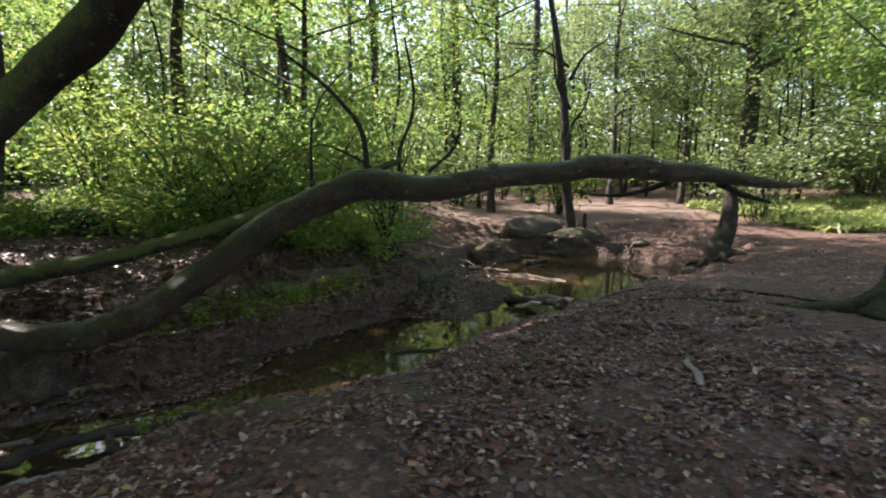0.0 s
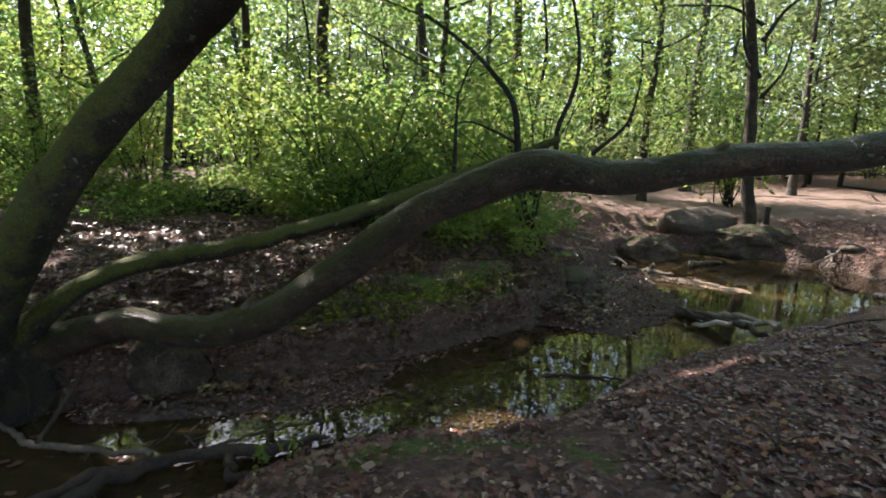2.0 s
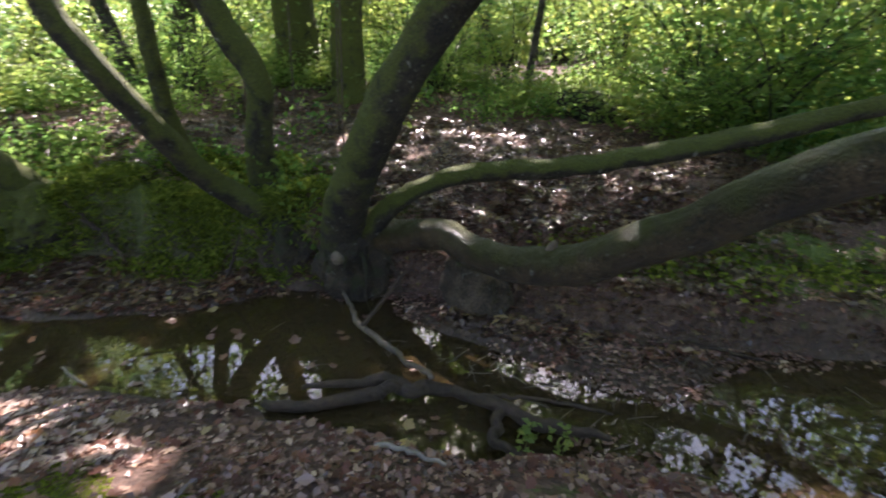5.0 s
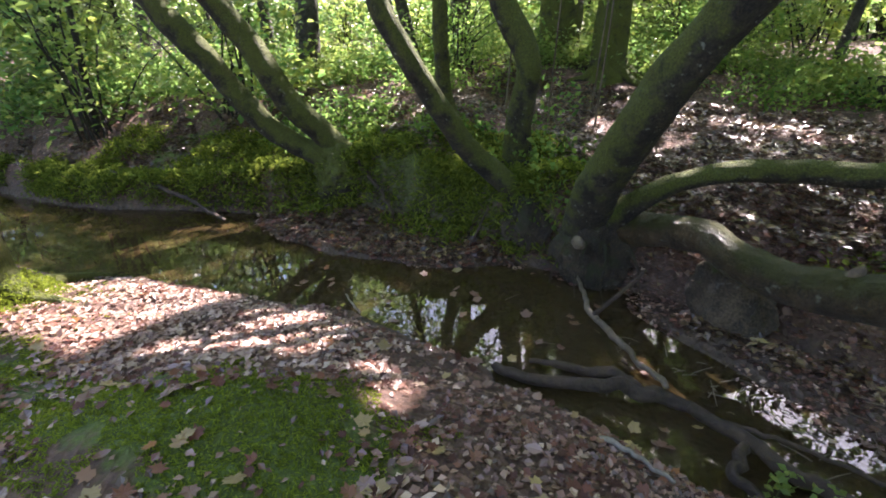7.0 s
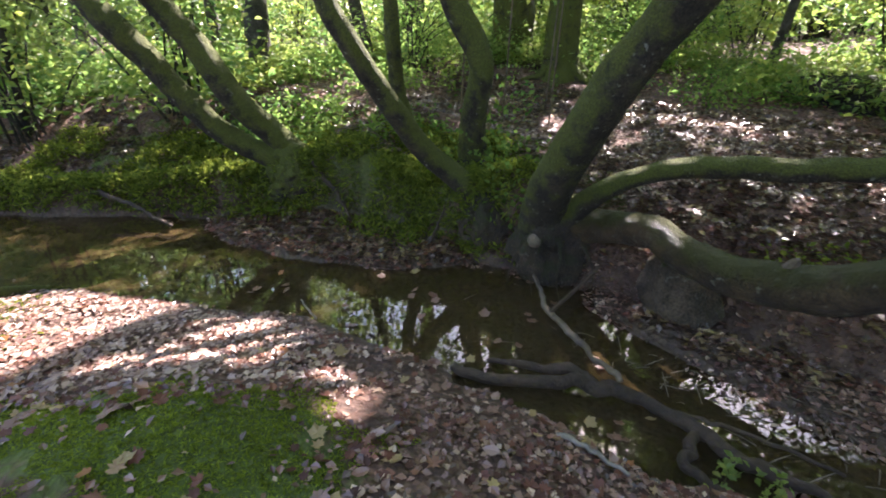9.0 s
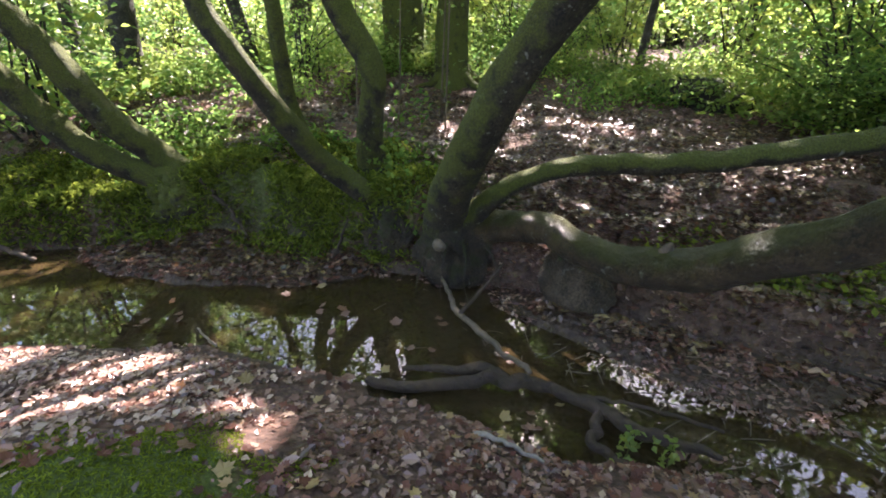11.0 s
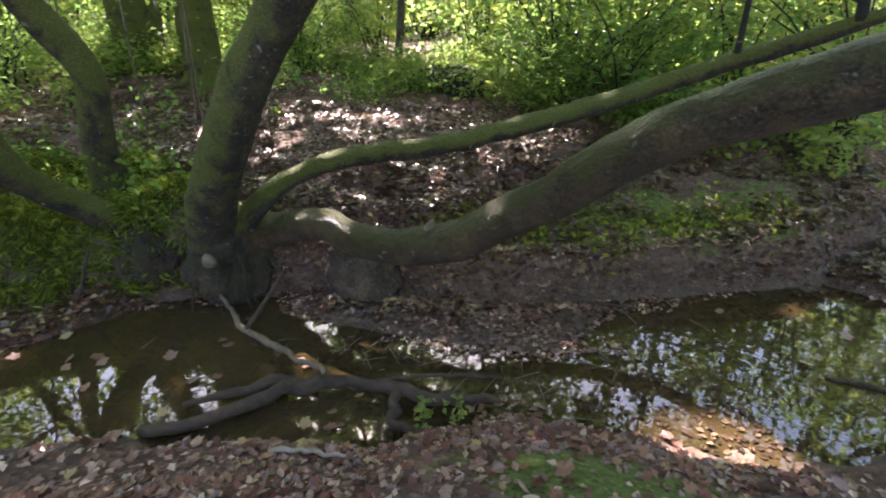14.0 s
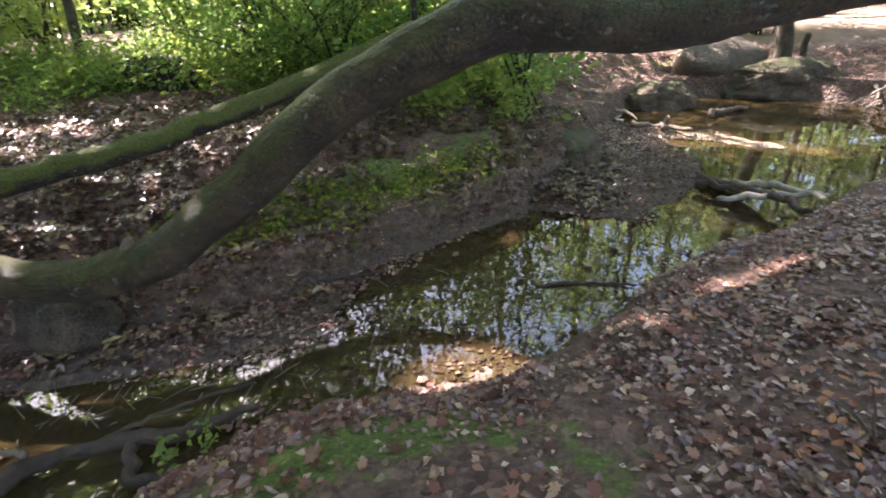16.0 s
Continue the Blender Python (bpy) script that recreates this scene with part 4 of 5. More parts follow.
def bush(at, h, spread, label, leaf, seed, per=38, n_stems=9, leaf_size=0.125, name="bush"):
    """A bush: many thin stems that arch out, with leaves in sprays along them."""
    rng = np.random.default_rng(seed)
    t = thing(name, at, label, "bush", "bushes of the wood")
    x, y, z = at
    cent = []
    for k in range(n_stems):
        g, ln = rng.random() * 6.283, spread * (0.5 + 0.9 * rng.random())
        top = h * (0.45 + 0.6 * rng.random())
        e = np.array([x + math.cos(g) * ln, y + math.sin(g) * ln, z + top])
        b = np.array([x + rng.normal() * 0.12, y + rng.normal() * 0.12, z - 0.1])
        m = np.array([b[0] * 0.6 + e[0] * 0.4, b[1] * 0.6 + e[1] * 0.4, z + top * 0.62])
        tube("stem", [(*b, 0.02), (*m, 0.012), (*e, 0.004)], BARK_DARK, t, n=4, seg=5, seed=k)
        for j in range(7):
            f = 0.15 + 0.85 * rng.random()
            q = (1 - f) ** 2 * b + 2 * f * (1 - f) * m + f * f * e
            cent.append(q + rng.normal(size=3) * [0.45, 0.45, 0.25] * spread * 0.6)
    pts = clumps(cent, per, 0.2 * spread, rng)
    part("foliage", mesh_of("foliage", *leaf_arrays(pts, leaf_size * (0.6 + 0.8 * rng.random(len(pts))), 0.45, rng), smooth=False), leaf, t)
    return t


# trees whose crowns shade the stream
SHADERS = [(-11.5, 9.0, 13, 0.13, 1, 0), (-7.0, 13.5, 14, 0.2, 0.5, 0), (-12.5, 3.5, 12, 0.22, 1, 0), (-5.5, 18.5, 15, 0.2, -1, -1), (-9.5, 13.0, 13, 0.14, 1.2, 0), (-10.5, 0.5, 12, 0.2, 0, 0),
           (-2.2, 15.5, 14, 0.16, 0, 0), (0.4, 18.0, 15, 0.24, 0, 0), (-8.0, 8.8, 12, 0.07, 0, 0), (-12, -4.5, 13, 0.2, 0, 0), (3.5, 20.0, 15, 0.2, 0, 0), (-3.8, 21, 14, 0.12, 0, 0)]
rng = np.random.default_rng(90)
g = np.stack([rng.uniform(-9.5, 8, 1750), rng.uniform(-6, 8.5, 1750), np.full(1750, 0.4)], -1)
extra = np.stack([rng.uniform(-2.5, 5, 450), rng.uniform(0, 6, 450), np.full(450, 0.4)], -1)
g = np.vstack([g, extra])
centres = g + np.array(SUN)[None] * (rng.uniform(7.0, 13.0, len(g)) / SUN.z)[:, None]
over = np.stack([rng.uniform(-8, 8, 330), rng.uniform(-4, 15, 330), rng.uniform(6.5, 10.5, 330)], -1)
pool = clumps(np.vstack([centres, over]), 42, 0.34, rng)
pool = pool[~lit(pool)]
thin = (pool[:, 0] < -8.5) & (pool[:, 1] > -2.5) & (pool[:, 1] < 5.5) & (pool[:, 2] > 4) & (pool[:, 2] < 12.5)
pool = pool[~thin | (rng.random(len(pool)) < 0.5)]
feet = np.array([(s[0] + s[4] * 0.7, s[1] + s[5] * 0.7) for s in SHADERS])
owner = np.argmin(((pool[:, None, :2] - feet[None]) ** 2).sum(-1), axis=1)
for k, (x, y, h, r, lx, ly) in enumerate(SHADERS):
    t = tall_tree((x, y, height(x, y)), h, r, "tall woodland tree with a gappy green crown", BARK_FAR, (GREEN, LIME)[k % 2], 40, 3.6, 0.35, 100 + k, per=40, leaf_size=0.17, lean=(lx, ly))
    own = pool[owner == k]
    if len(own):
        part("high_foliage", mesh_of("high_foliage", *leaf_arrays(own, 0.2 * (0.7 + 0.6 * rng.random(len(own))), 0.5, rng), smooth=False), (GREEN, LIME)[k % 2], t)
        for e in own[:: max(1, len(own) // 9)]:
            b = np.array([x + lx * 0.6, y + ly * 0.6, height(x, y) + h * 0.6])
            tube("limb", [(*b, r * 0.3), (*((b + e) / 2 + [0, 0, 0.5]), r * 0.16), (*e, 0.01)], BARK_FAR, t, n=5, seg=6, seed=k)

# trees further off: four kinds, repeated
kinds = [tall_tree((-16, 22, height(-16, 22)), 15, 0.16, "slim woodland tree with light green leaves", BARK_FAR, LIME, 80, 3.4, 0.22, 201, per=35, leaf_size=0.22),
         tall_tree((9.9, 16.5, height(9.9, 16.5)), 15, 0.26, "dark straight trunk with grey-green leaves", BARK_FAR, GREY_GREEN, 80, 3.6, 0.2, 202, per=35, leaf_size=0.2),
         tall_tree((6.5, 27, height(6.5, 27)), 16, 0.13, "slim pale woodland tree with thin leaves", BARK_FAR, GREY_GREEN, 60, 2.6, 0.15, 203, per=35, leaf_size=0.2),
         tall_tree((-9, 27, height(-9, 27)), 15, 0.12, "slim woodland tree with yellowing leaves", BARK_FAR, LIME, 70, 3.0, 0.15, 204, per=35, leaf_size=0.22)]
sapling = tall_tree((-1.4, 13.6, height(-1.4, 13.6)), 7.5, 0.06, "thin sapling with sprays of lime-green leaves", BARK_DARK, LIME, 70, 2.6, 0.22, 205, per=32, leaf_size=0.13, name="sapling")
sapling2 = tall_tree((-6.6, 11.6, height(-6.6, 11.6)), 6.5, 0.05, "thin sapling with sprays of green leaves", BARK_DARK, GREEN, 70, 2.4, 0.2, 206, per=32, leaf_size=0.13, name="sapling")
sapling3 = tall_tree((6.2, 22.0, height(6.2, 22.0)), 8.0, 0.07, "thin sapling with pale grey-green leaves", BARK_DARK, GREY_GREEN, 80, 2.8, 0.14, 207, per=38, leaf_size=0.14, name="sapling")
rng = np.random.default_rng(35)
for x0, x1, y0, y1, n, which in ((-9, 2, 11.5, 18, 14, (sapling, sapling2)), (-16, -9, 3, 18, 12, (sapling, sapling2)), (1, 9, 19, 27, 20, (sapling3, sapling3)), (0, 6, 14.5, 20, 6, (sapling3, sapling)), (9.5, 18, 12, 26, 18, (sapling3, sapling2)), (-18, 18, 20, 30, 16, (sapling, sapling3)), (-16, -9, -8, 3, 7, (sapling2, sapling)), (8, 14, 2, 9, 4, (sapling3, sapling2))):
    for _ in range(n):
        x, y = rng.uniform(x0, x1), rng.uniform(y0, y1)
        if shades(x, y, 7.5, 2.3, GLADES[:1]):
            continue
        copy_thing(which[int(rng.integers(2))], pose(x, y, height(x, y), 0, 0, rng.uniform(0, 360)))
rng = np.random.default_rng(31)
count = 0
while count < 72:
    g, d = rng.uniform(-3.14, 3.14), rng.uniform(17, 44)
    x, y = d * math.sin(g), 3 + d * math.cos(g)
    if abs(g) > 2.0 and rng.random() < 0.6:
        continue
    if (x > 3 and 8 < y < 24 and x < 14) or (-28 < x < -13 and 1 < y < 17) or shades(x, y, 15, 3.2):
        continue
    pick = kinds[int(rng.integers(4))] if x < 2 else kinds[(1, 2, 2, 3)[int(rng.integers(4))]]
    copy_thing(pick, pose(x, y, height(x, y), 0, 0, rng.uniform(0, 360)))
    count += 1

for x, y, sd, leaf in ((10.8, 11.2, 401, GREEN), (13.5, 14.5, 402, GREEN), (9.0, 18.5, 403, GREY_GREEN), (6.4, 18.8, 404, GREY_GREEN), (-13.5, 12.0, 405, LIME), (-11.2, 5.6, 406, LIME), (-13.0, 8.2, 407, LIME), (-10.8, 2.4, 408, LIME), (-3.6, 13.2, 409, LIME), (1.6, 16.2, 410, LIME), (-12.5, -0.5, 411, GREEN)):
    tall_tree((x, y, height(x, y)), 8.5, 0.12, "spreading tree with low leafy branches", BARK_FAR, leaf, 150, 4.0, 0.22, sd, per=50, leaf_size=0.14, name="spreading_tree")

# bushes behind the stream
shapes = [bush((-3.0, 10.5, height(-3.0, 10.5)), 3.0, 1.5, "leafy light green hazel bush behind the stream", LIME, 301, per=20, name="hazel_bush"),
          bush((-5.2, 11.0, height(-5.2, 11.0)), 2.4, 1.4, "bright lime-green leafy hazel bush", LIME, 302, per=21, name="hazel_bush"),
          bush((-1.2, 12.4, height(-1.2, 12.4)), 3.8, 1.6, "tall thin-leaved yellow-green bush", LIME, 303, per=22, name="hazel_bush", n_stems=11),
          bush((-4.3, 8.7, height(-4.3, 8.7)), 1.3, 1.1, "low dark green undergrowth bush", UNDER, 304, n_stems=12, leaf_size=0.06),
          bush((8.5, 13.0, height(8.5, 13.0)), 2.6, 1.5, "grey-green bush beside the clearing", GREY_GREEN, 305)]
rng = np.random.default_rng(32)
for x0, x1, y0, y1, n, which in ((-8, 0.5, 10, 15, 18, (0, 1, 2)), (-16, -3, 13, 22, 22, (0, 1, 2)), (-3, 4, 15, 24, 12, (1, 2, 4)), (-5.5, -0.8, 8.2, 10.5, 7, (3, 1, 0)), (-14, -8.5, 2, 12, 16, (0, 1, 3)), (-13, -8.5, -6, 3, 12, (0, 3, 4)),
                                 (11, 20, 8, 22, 14, (0, 4, 4)), (4, 20, 24, 32, 14, (4, 2, 1)), (-20, 20, 26, 40, 22, (1, 2, 4)), (-22, -14, -4, 22, 12, (0, 1, 2)), (9, 16, -6, 6, 6, (0, 4, 4)), (-8, 8, -14, -8, 8, (0, 1, 3))):
    for _ in range(n):
        x, y = rng.uniform(x0, x1), rng.uniform(y0, y1)
        if shades(x, y, 2.6, 1.0):
            continue
        copy_thing(shapes[which[int(rng.integers(3))]], pose(x, y, height(x, y), 0, 0, rng.uniform(0, 360)))

# ---------------------------------------------------------------- undergrowth and litter
rng = np.random.default_rng(41)


def scatter(n, x0, x1, y0, y1, keep):
    x, y = rng.uniform(x0, x1, n), rng.uniform(y0, y1, n)
    h, moss, wet, sun_paled_sand, bare = land(x, y)
    ok = keep(x, y, h, moss, wet, sun_paled_sand, bare)
    return np.stack([x, y, h], -1)[ok]


herbs = scatter(5200, -10, 0.5, 4.5, 12, lambda x, y, h, moss, wet, sun_paled_sand, bare: (h > 0.6) & (vnoise(x * 0.7, y * 0.7, 20) > 0.0) & (y > 7.2 + 0.25 * (x + 4) + vnoise(x, y, 21)))
herbs2 = scatter(8500, -13, -6.2, -5, 6, lambda x, y, h, moss, wet, sun_paled_sand, bare: (h > 0.55) & (vnoise(x * 0.8, y * 0.8, 22) > 0.05 + 0.5 * ease(x, -9.0, -6.5)))
herbs3 = scatter(9000, -14, -6.9, -5, 9, lambda x, y, h, moss, wet, sun_paled_sand, bare: (h > 0.7) & (vnoise(x * 1.1, y * 1.1, 24) + 0.5 * vnoise(x * 3, y * 3, 25) > -0.35 + 0.95 * ease(x, -10.5, -7.3)))
herbs4 = scatter(5200, -7.5, 0.3, 7.6, 12.5, lambda x, y, h, moss, wet, sun_paled_sand, bare: (h > 0.5) & (y > 7.9 + 0.3 * (x + 4) * (x < -4) + 0.5 * vnoise(x, y, 26)) & (y - x < 17) & (vnoise(x * 1.3, y * 1.3, 27) > -0.5))
leafy = clumps(np.vstack([herbs3, herbs4]), 7, 0.13, rng)
leafy[:, 2] += np.abs(rng.normal(size=len(leafy))) * 0.22 + 0.06
tagged(part("green_herbs", mesh_of("green_herbs", *leaf_arrays(leafy, 0.095 * (0.5 + 0.9 * rng.random(len(leafy))), 0.5, rng, 0.6), smooth=False), LIME), "bright green leafy herbs on the slope", "undergrowth", kind="stuff")
herbs = clumps(np.vstack([herbs, herbs2]), 9, 0.1, rng)
herbs[:, 2] += np.abs(rng.normal(size=len(herbs))) * 0.16 + 0.04
tagged(part("undergrowth", mesh_of("undergrowth", *leaf_arrays(herbs, 0.07 * (0.6 + 0.8 * rng.random(len(herbs))), 0.4, rng), smooth=False), UNDER), "low green plants on the bank", "undergrowth", kind="stuff")

dry = lambda x, y, h, moss, wet, sun_paled_sand, bare: (h > 0.03) & (rng.random(len(x)) > 0.95 * moss) & (rng.random(len(x)) > 0.8 * bare) & (vnoise(x * 3, y * 3, 30) + 0.7 > rng.random(len(x)))
near = scatter(75000, -5.5, 3.5, -1.5, 6.5, dry)
farl = scatter(38000, -9, 7, 3, 14, dry)
left = scatter(26000, -11, -5, -5, 4.5, dry)
pts = np.vstack([near, farl, left])
pts[:, 2] += 0.006 + 0.012 * rng.random(len(pts))
tagged(part("leaf_litter", mesh_of("leaf_litter", *leaf_arrays(pts, 0.036 * (0.5 + 1.0 * rng.random(len(pts))), 0.72, rng, 0.7), smooth=False), LITTER), "brown fallen leaves covering the ground", "leaf litter", kind="stuff")
wetl = scatter(12000, -6.6, 0.6, 1.5, 8.5, lambda x, y, h, moss, wet, sun_paled_sand, bare: (h < 0.02) & (h > -0.05) & in_stream(x, y) & (vnoise(x * 2.2, y * 2.2, 33) > 0.15))
wetl[:, 2] = np.maximum(wetl[:, 2], 0.0) + 0.006
tagged(part("wet_leaves", mesh_of("wet_leaves", *leaf_arrays(wetl, 0.045 * (0.5 + 0.9 * rng.random(len(wetl))), 0.9, rng, 0.7), smooth=False), LITTER), "wet brown leaves floating in the shallows", "leaf litter", kind="stuff")

# clearing grass in shade, with its sunlight painted as a pale tone
blades = scatter(9000, 8.5, 15, 10.5, 17, lambda x, y, h, moss, wet, sun_paled_sand, bare: vnoise(x * 0.6, y * 0.6, 50) > -0.25)
blades = clumps(blades, 3, 0.06, rng)
blades[:, 2] = land(blades[:, 0], blades[:, 1])[0] + 0.12
tagged(part("grass", mesh_of("grass", *leaf_arrays(blades, 0.35 * (0.6 + 0.8 * rng.random(len(blades))), 0.0, rng, 0.08), smooth=False), SUN_GRASS), "grass beside the clearing, its sunlight put into the pale colour", "grass", kind="stuff")

# the far wood all round
for leaf, n, sd in ((GREEN, 110000, 51), (LIME, 80000, 52), (GREY_GREEN, 110000, 53)):
    rng = np.random.default_rng(sd)
    c = n // 30
    g, d = rng.uniform(-math.pi, math.pi, c), rng.uniform(27, 62, c)
    z = 0.5 + 18 * rng.random(c) ** 1.2
    g[: c // 4] = -rng.uniform(0.1, 1.5, c // 4)
    if leaf is LIME or leaf is GREEN:
        g[c // 4: c // 2] = -rng.uniform(1.0, 2.3, c // 2 - c // 4)
    if leaf is GREY_GREEN:
        g[c // 4: c // 2] = rng.uniform(-0.1, 0.95, c // 2 - c // 4)
    far_pts = clumps(np.stack([d * np.sin(g), 5 + d * np.cos(g), z], -1), 30, 0.9, rng)
    far_pts = far_pts[(far_pts[:, 2] < np.hypot(far_pts[:, 0], far_pts[:, 1]) * 0.5)]
    tagged(part("far_wood", mesh_of("far_wood", *leaf_arrays(far_pts, 0.5 * (0.6 + 0.8 * rng.random(len(far_pts))), 0.4, rng), smooth=False), leaf), "dense leafy wood in the distance all round", "woodland", kind="stuff")

# twigs caught in the shallows
rng = np.random.default_rng(61)
bits = []
for k in range(130):
    x, y = -2.35 + rng.normal() * 0.7, 4.0 + rng.normal() * 0.3
    y += 0.75 * (x + 2.35)
    if not in_stream(np.array([x]), np.array([y]))[0]:
        continue
    g, ln = rng.random() * 6.28, 0.04 + 0.16 * rng.random() ** 2
    z = max(height(x, y), 0) + 0.012
    bits.append(tube_arrays([(x, y, z, 0.004), (x + math.cos(g) * ln * 0.5, y + math.sin(g) * ln * 0.5, z + 0.012, 0.0035), (x + math.cos(g) * ln, y + math.sin(g) * ln, z + 0.005 + 0.02 * rng.random(), 0.002)], n=2, seg=5, seed=k))
tagged(part("twigs", mesh_of("twigs", *join(bits)), STICK), "small brown twigs caught in the shallows", "twigs", kind="stuff")

# moss tufts on the near bank and the mossy far bank
rng = np.random.default_rng(62)
tufts = np.vstack([scatter(110000, -4, -1, -1.2, 2.4, lambda x, y, h, moss, wet, sun_paled_sand, bare: (h > 0.1) & (moss + 0.4 * vnoise(x * 5, y * 5, 71) > 0.42)),
                   scatter(36000, -8.2, -4.6, 0.2, 4, lambda x, y, h, moss, wet, sun_paled_sand, bare: (h > 0.15) & (moss + 0.4 * vnoise(x * 5, y * 5, 72) > 0.5))])
tufts[:, 2] += 0.004
tagged(part("moss", mesh_of("moss", *leaf_arrays(tufts, 0.02 * (0.6 + 0.9 * rng.random(len(tufts))), 0.1, rng, 0.3), smooth=False), MOSSY), "soft green moss on the banks", "moss", kind="stuff")


foot = rng.normal(size=(9000, 3)) * [0.34, 0.34, 0.2]
foot += [-4.3, -1.28, 0]
foot[:, 2] = land(foot[:, 0], foot[:, 1])[0] + np.maximum(0, 0.5 - 0.9 * np.hypot(foot[:, 0] + 4.35, foot[:, 1] + 1.35)) * rng.random(len(foot))
tagged(part("foot_moss", mesh_of("foot_moss", *leaf_arrays(foot, 0.03 * (0.6 + 0.9 * rng.random(len(foot))), 0.1, rng, 0.35), smooth=False), MOSSY), "bright moss cushion round the sunlit tree foot", "moss", kind="stuff")


# single large leaves
def maple_leaf_mesh(name, seed):
    r = random.Random(seed)
    outline = [(0, -0.42), (0.14, -0.36), (0.34, -0.4), (0.36, -0.24), (0.44, -0.08), (0.6, 0.1), (0.42, 0.14), (0.28, 0.22), (0.26, 0.42), (0.13, 0.38), (0, 0.6)]
    pts = outline + [(-x, y) for x, y in outline[-2:0:-1]]
    curl = r.uniform(0.1, 0.35)
    v = [(0, 0, 0.02)] + [(x * r.uniform(0.85, 1.1), y * r.uniform(0.9, 1.1), curl * (x * x + 0.5 * y * y) + r.uniform(-0.03, 0.05)) for x, y in pts]
    n = len(pts)
    return mesh_of(name, v, [(0, 1 + i, 1 + (i + 1) % n) for i in range(n)], (), False)


rng = np.random.default_rng(63)
leaf_meshes = {m: [maple_leaf_mesh("maple_leaf", s) for s in range(3)] for m in (YELLOW, RUST, LITTER)}
for k in range(170):
    if k < 110:
        x, y = rng.uniform(-4.4, -1.2), rng.uniform(-0.6, 3.2)
    elif k < 140:
        x, y = rng.uniform(-6.3, -4.6), rng.uniform(0.8, 2.9)
    else:
        x, y = rng.uniform(-1.5, 2.5), rng.uniform(2.6, 6)
    h = height(x, y)
    wetness = in_stream(np.array([x]), np.array([y]))[0]
    m = (YELLOW, LITTER, LITTER, LITTER, RUST, LITTER, LITTER, LITTER, YELLOW, LITTER, LITTER)[k % 11]
    ob = part("maple_leaf", leaf_meshes[m][k % 3], m)
    tagged(ob, {YELLOW: "pale yellow maple leaf fallen on the bank", RUST: "rust-orange maple leaf fallen on the bank", LITTER: "dry brown maple leaf fallen on the bank"}[m], "leaf", "fallen maple leaves")
    ob.matrix_basis = pose(x, y, max(h, 0) + 0.018, rng.normal() * 12, rng.normal() * 12, rng.uniform(0, 360)) @ Matrix.Scale(rng.uniform(0.05, 0.095), 4)

# ivy round the stem feet
rng = np.random.default_rng(64)
ivy = clumps([(-5.3, 3.05, 0.85), (-5.25, 3.2, 0.75), (-5.4, 3.25, 1.0), (-5.1, 3.2, 0.7), (-5.0, 3.3, 0.85), (-4.75, 3.1, 0.7), (-5.6, 2.75, 0.8), (-5.55, 3.1, 1.15)], 90, 0.14, rng, 1.0)
tagged(part("ivy", mesh_of("ivy", *leaf_arrays(ivy, 0.05 * (0.6 + 0.8 * rng.random(len(ivy))), 0.2, rng, 0.8), smooth=False), UNDER), "dark ivy growing round the stem feet", "ivy", kind="stuff")
mudleaf = scatter(80000, -7.6, 1.0, -0.5, 9.5, lambda x, y, h, moss, wet, sun_paled_sand, bare: (line_distance(x, y, FAR) < 0.75) & (h > -0.03) & (h < 0.55) & (vnoise(x * 3, y * 3, 98) > -0.5))
mudleaf[:, 2] = np.maximum(mudleaf[:, 2], 0.0) + 0.01
tagged(part("bank_leaves", mesh_of("bank_leaves", *leaf_arrays(mudleaf, 0.04 * (0.5 + 1.0 * rng.random(len(mudleaf))), 0.75, rng, 0.7), smooth=False), LITTER), "wet brown leaves along the muddy bank", "leaf litter", kind="stuff")



def lobed_leaf_arrays(pos, size, rng=RNG):
    """Fallen lobed leaves, an eighteen-sided fan each, tilted and cupped."""
    n = len(pos)
    size = np.broadcast_to(size, (n,))
    half = np.array([(0.1, -0.4), (0.36, -0.36), (0.3, -0.12), (0.6, 0.06), (0.3, 0.16), (0.34, 0.4), (0.13, 0.32), (0.06, 0.44)])
    out = np.vstack([[(0, -0.45)], half, [(0, 0.62)], half[::-1] * [-1, 1]])
    g, tilt, roll, cup = rng.uniform(0, 6.283, n), rng.normal(size=n) * 0.28, rng.normal(size=n) * 0.28, rng.uniform(0.05, 0.6, n)
    d = np.stack([np.cos(g) * np.cos(tilt), np.sin(g) * np.cos(tilt), np.sin(tilt)], -1)
    e = np.stack([-np.sin(g) * np.cos(roll), np.cos(g) * np.cos(roll), np.sin(roll)], -1)
    up = np.cross(d, e)
    uv = out[None] * rng.uniform(0.8, 1.15, (n, len(out), 2))
    w = cup[:, None] * (uv ** 2).sum(-1)
    rim = pos[:, None] + size[:, None, None] * (uv[..., :1] * e[:, None] + uv[..., 1:] * d[:, None] + w[..., None] * up[:, None])
    m = len(out) + 1
    verts = np.concatenate([pos[:, None], rim], 1).reshape(-1, 3)
    k, i = (np.arange(n) * m)[:, None], np.arange(m - 1)[None]
    tris = np.stack([k + 0 * i, k + 1 + i, k + 1 + (i + 1) % (m - 1)], -1).reshape(-1, 3)
    return verts, tris, np.zeros((0, 4), int)


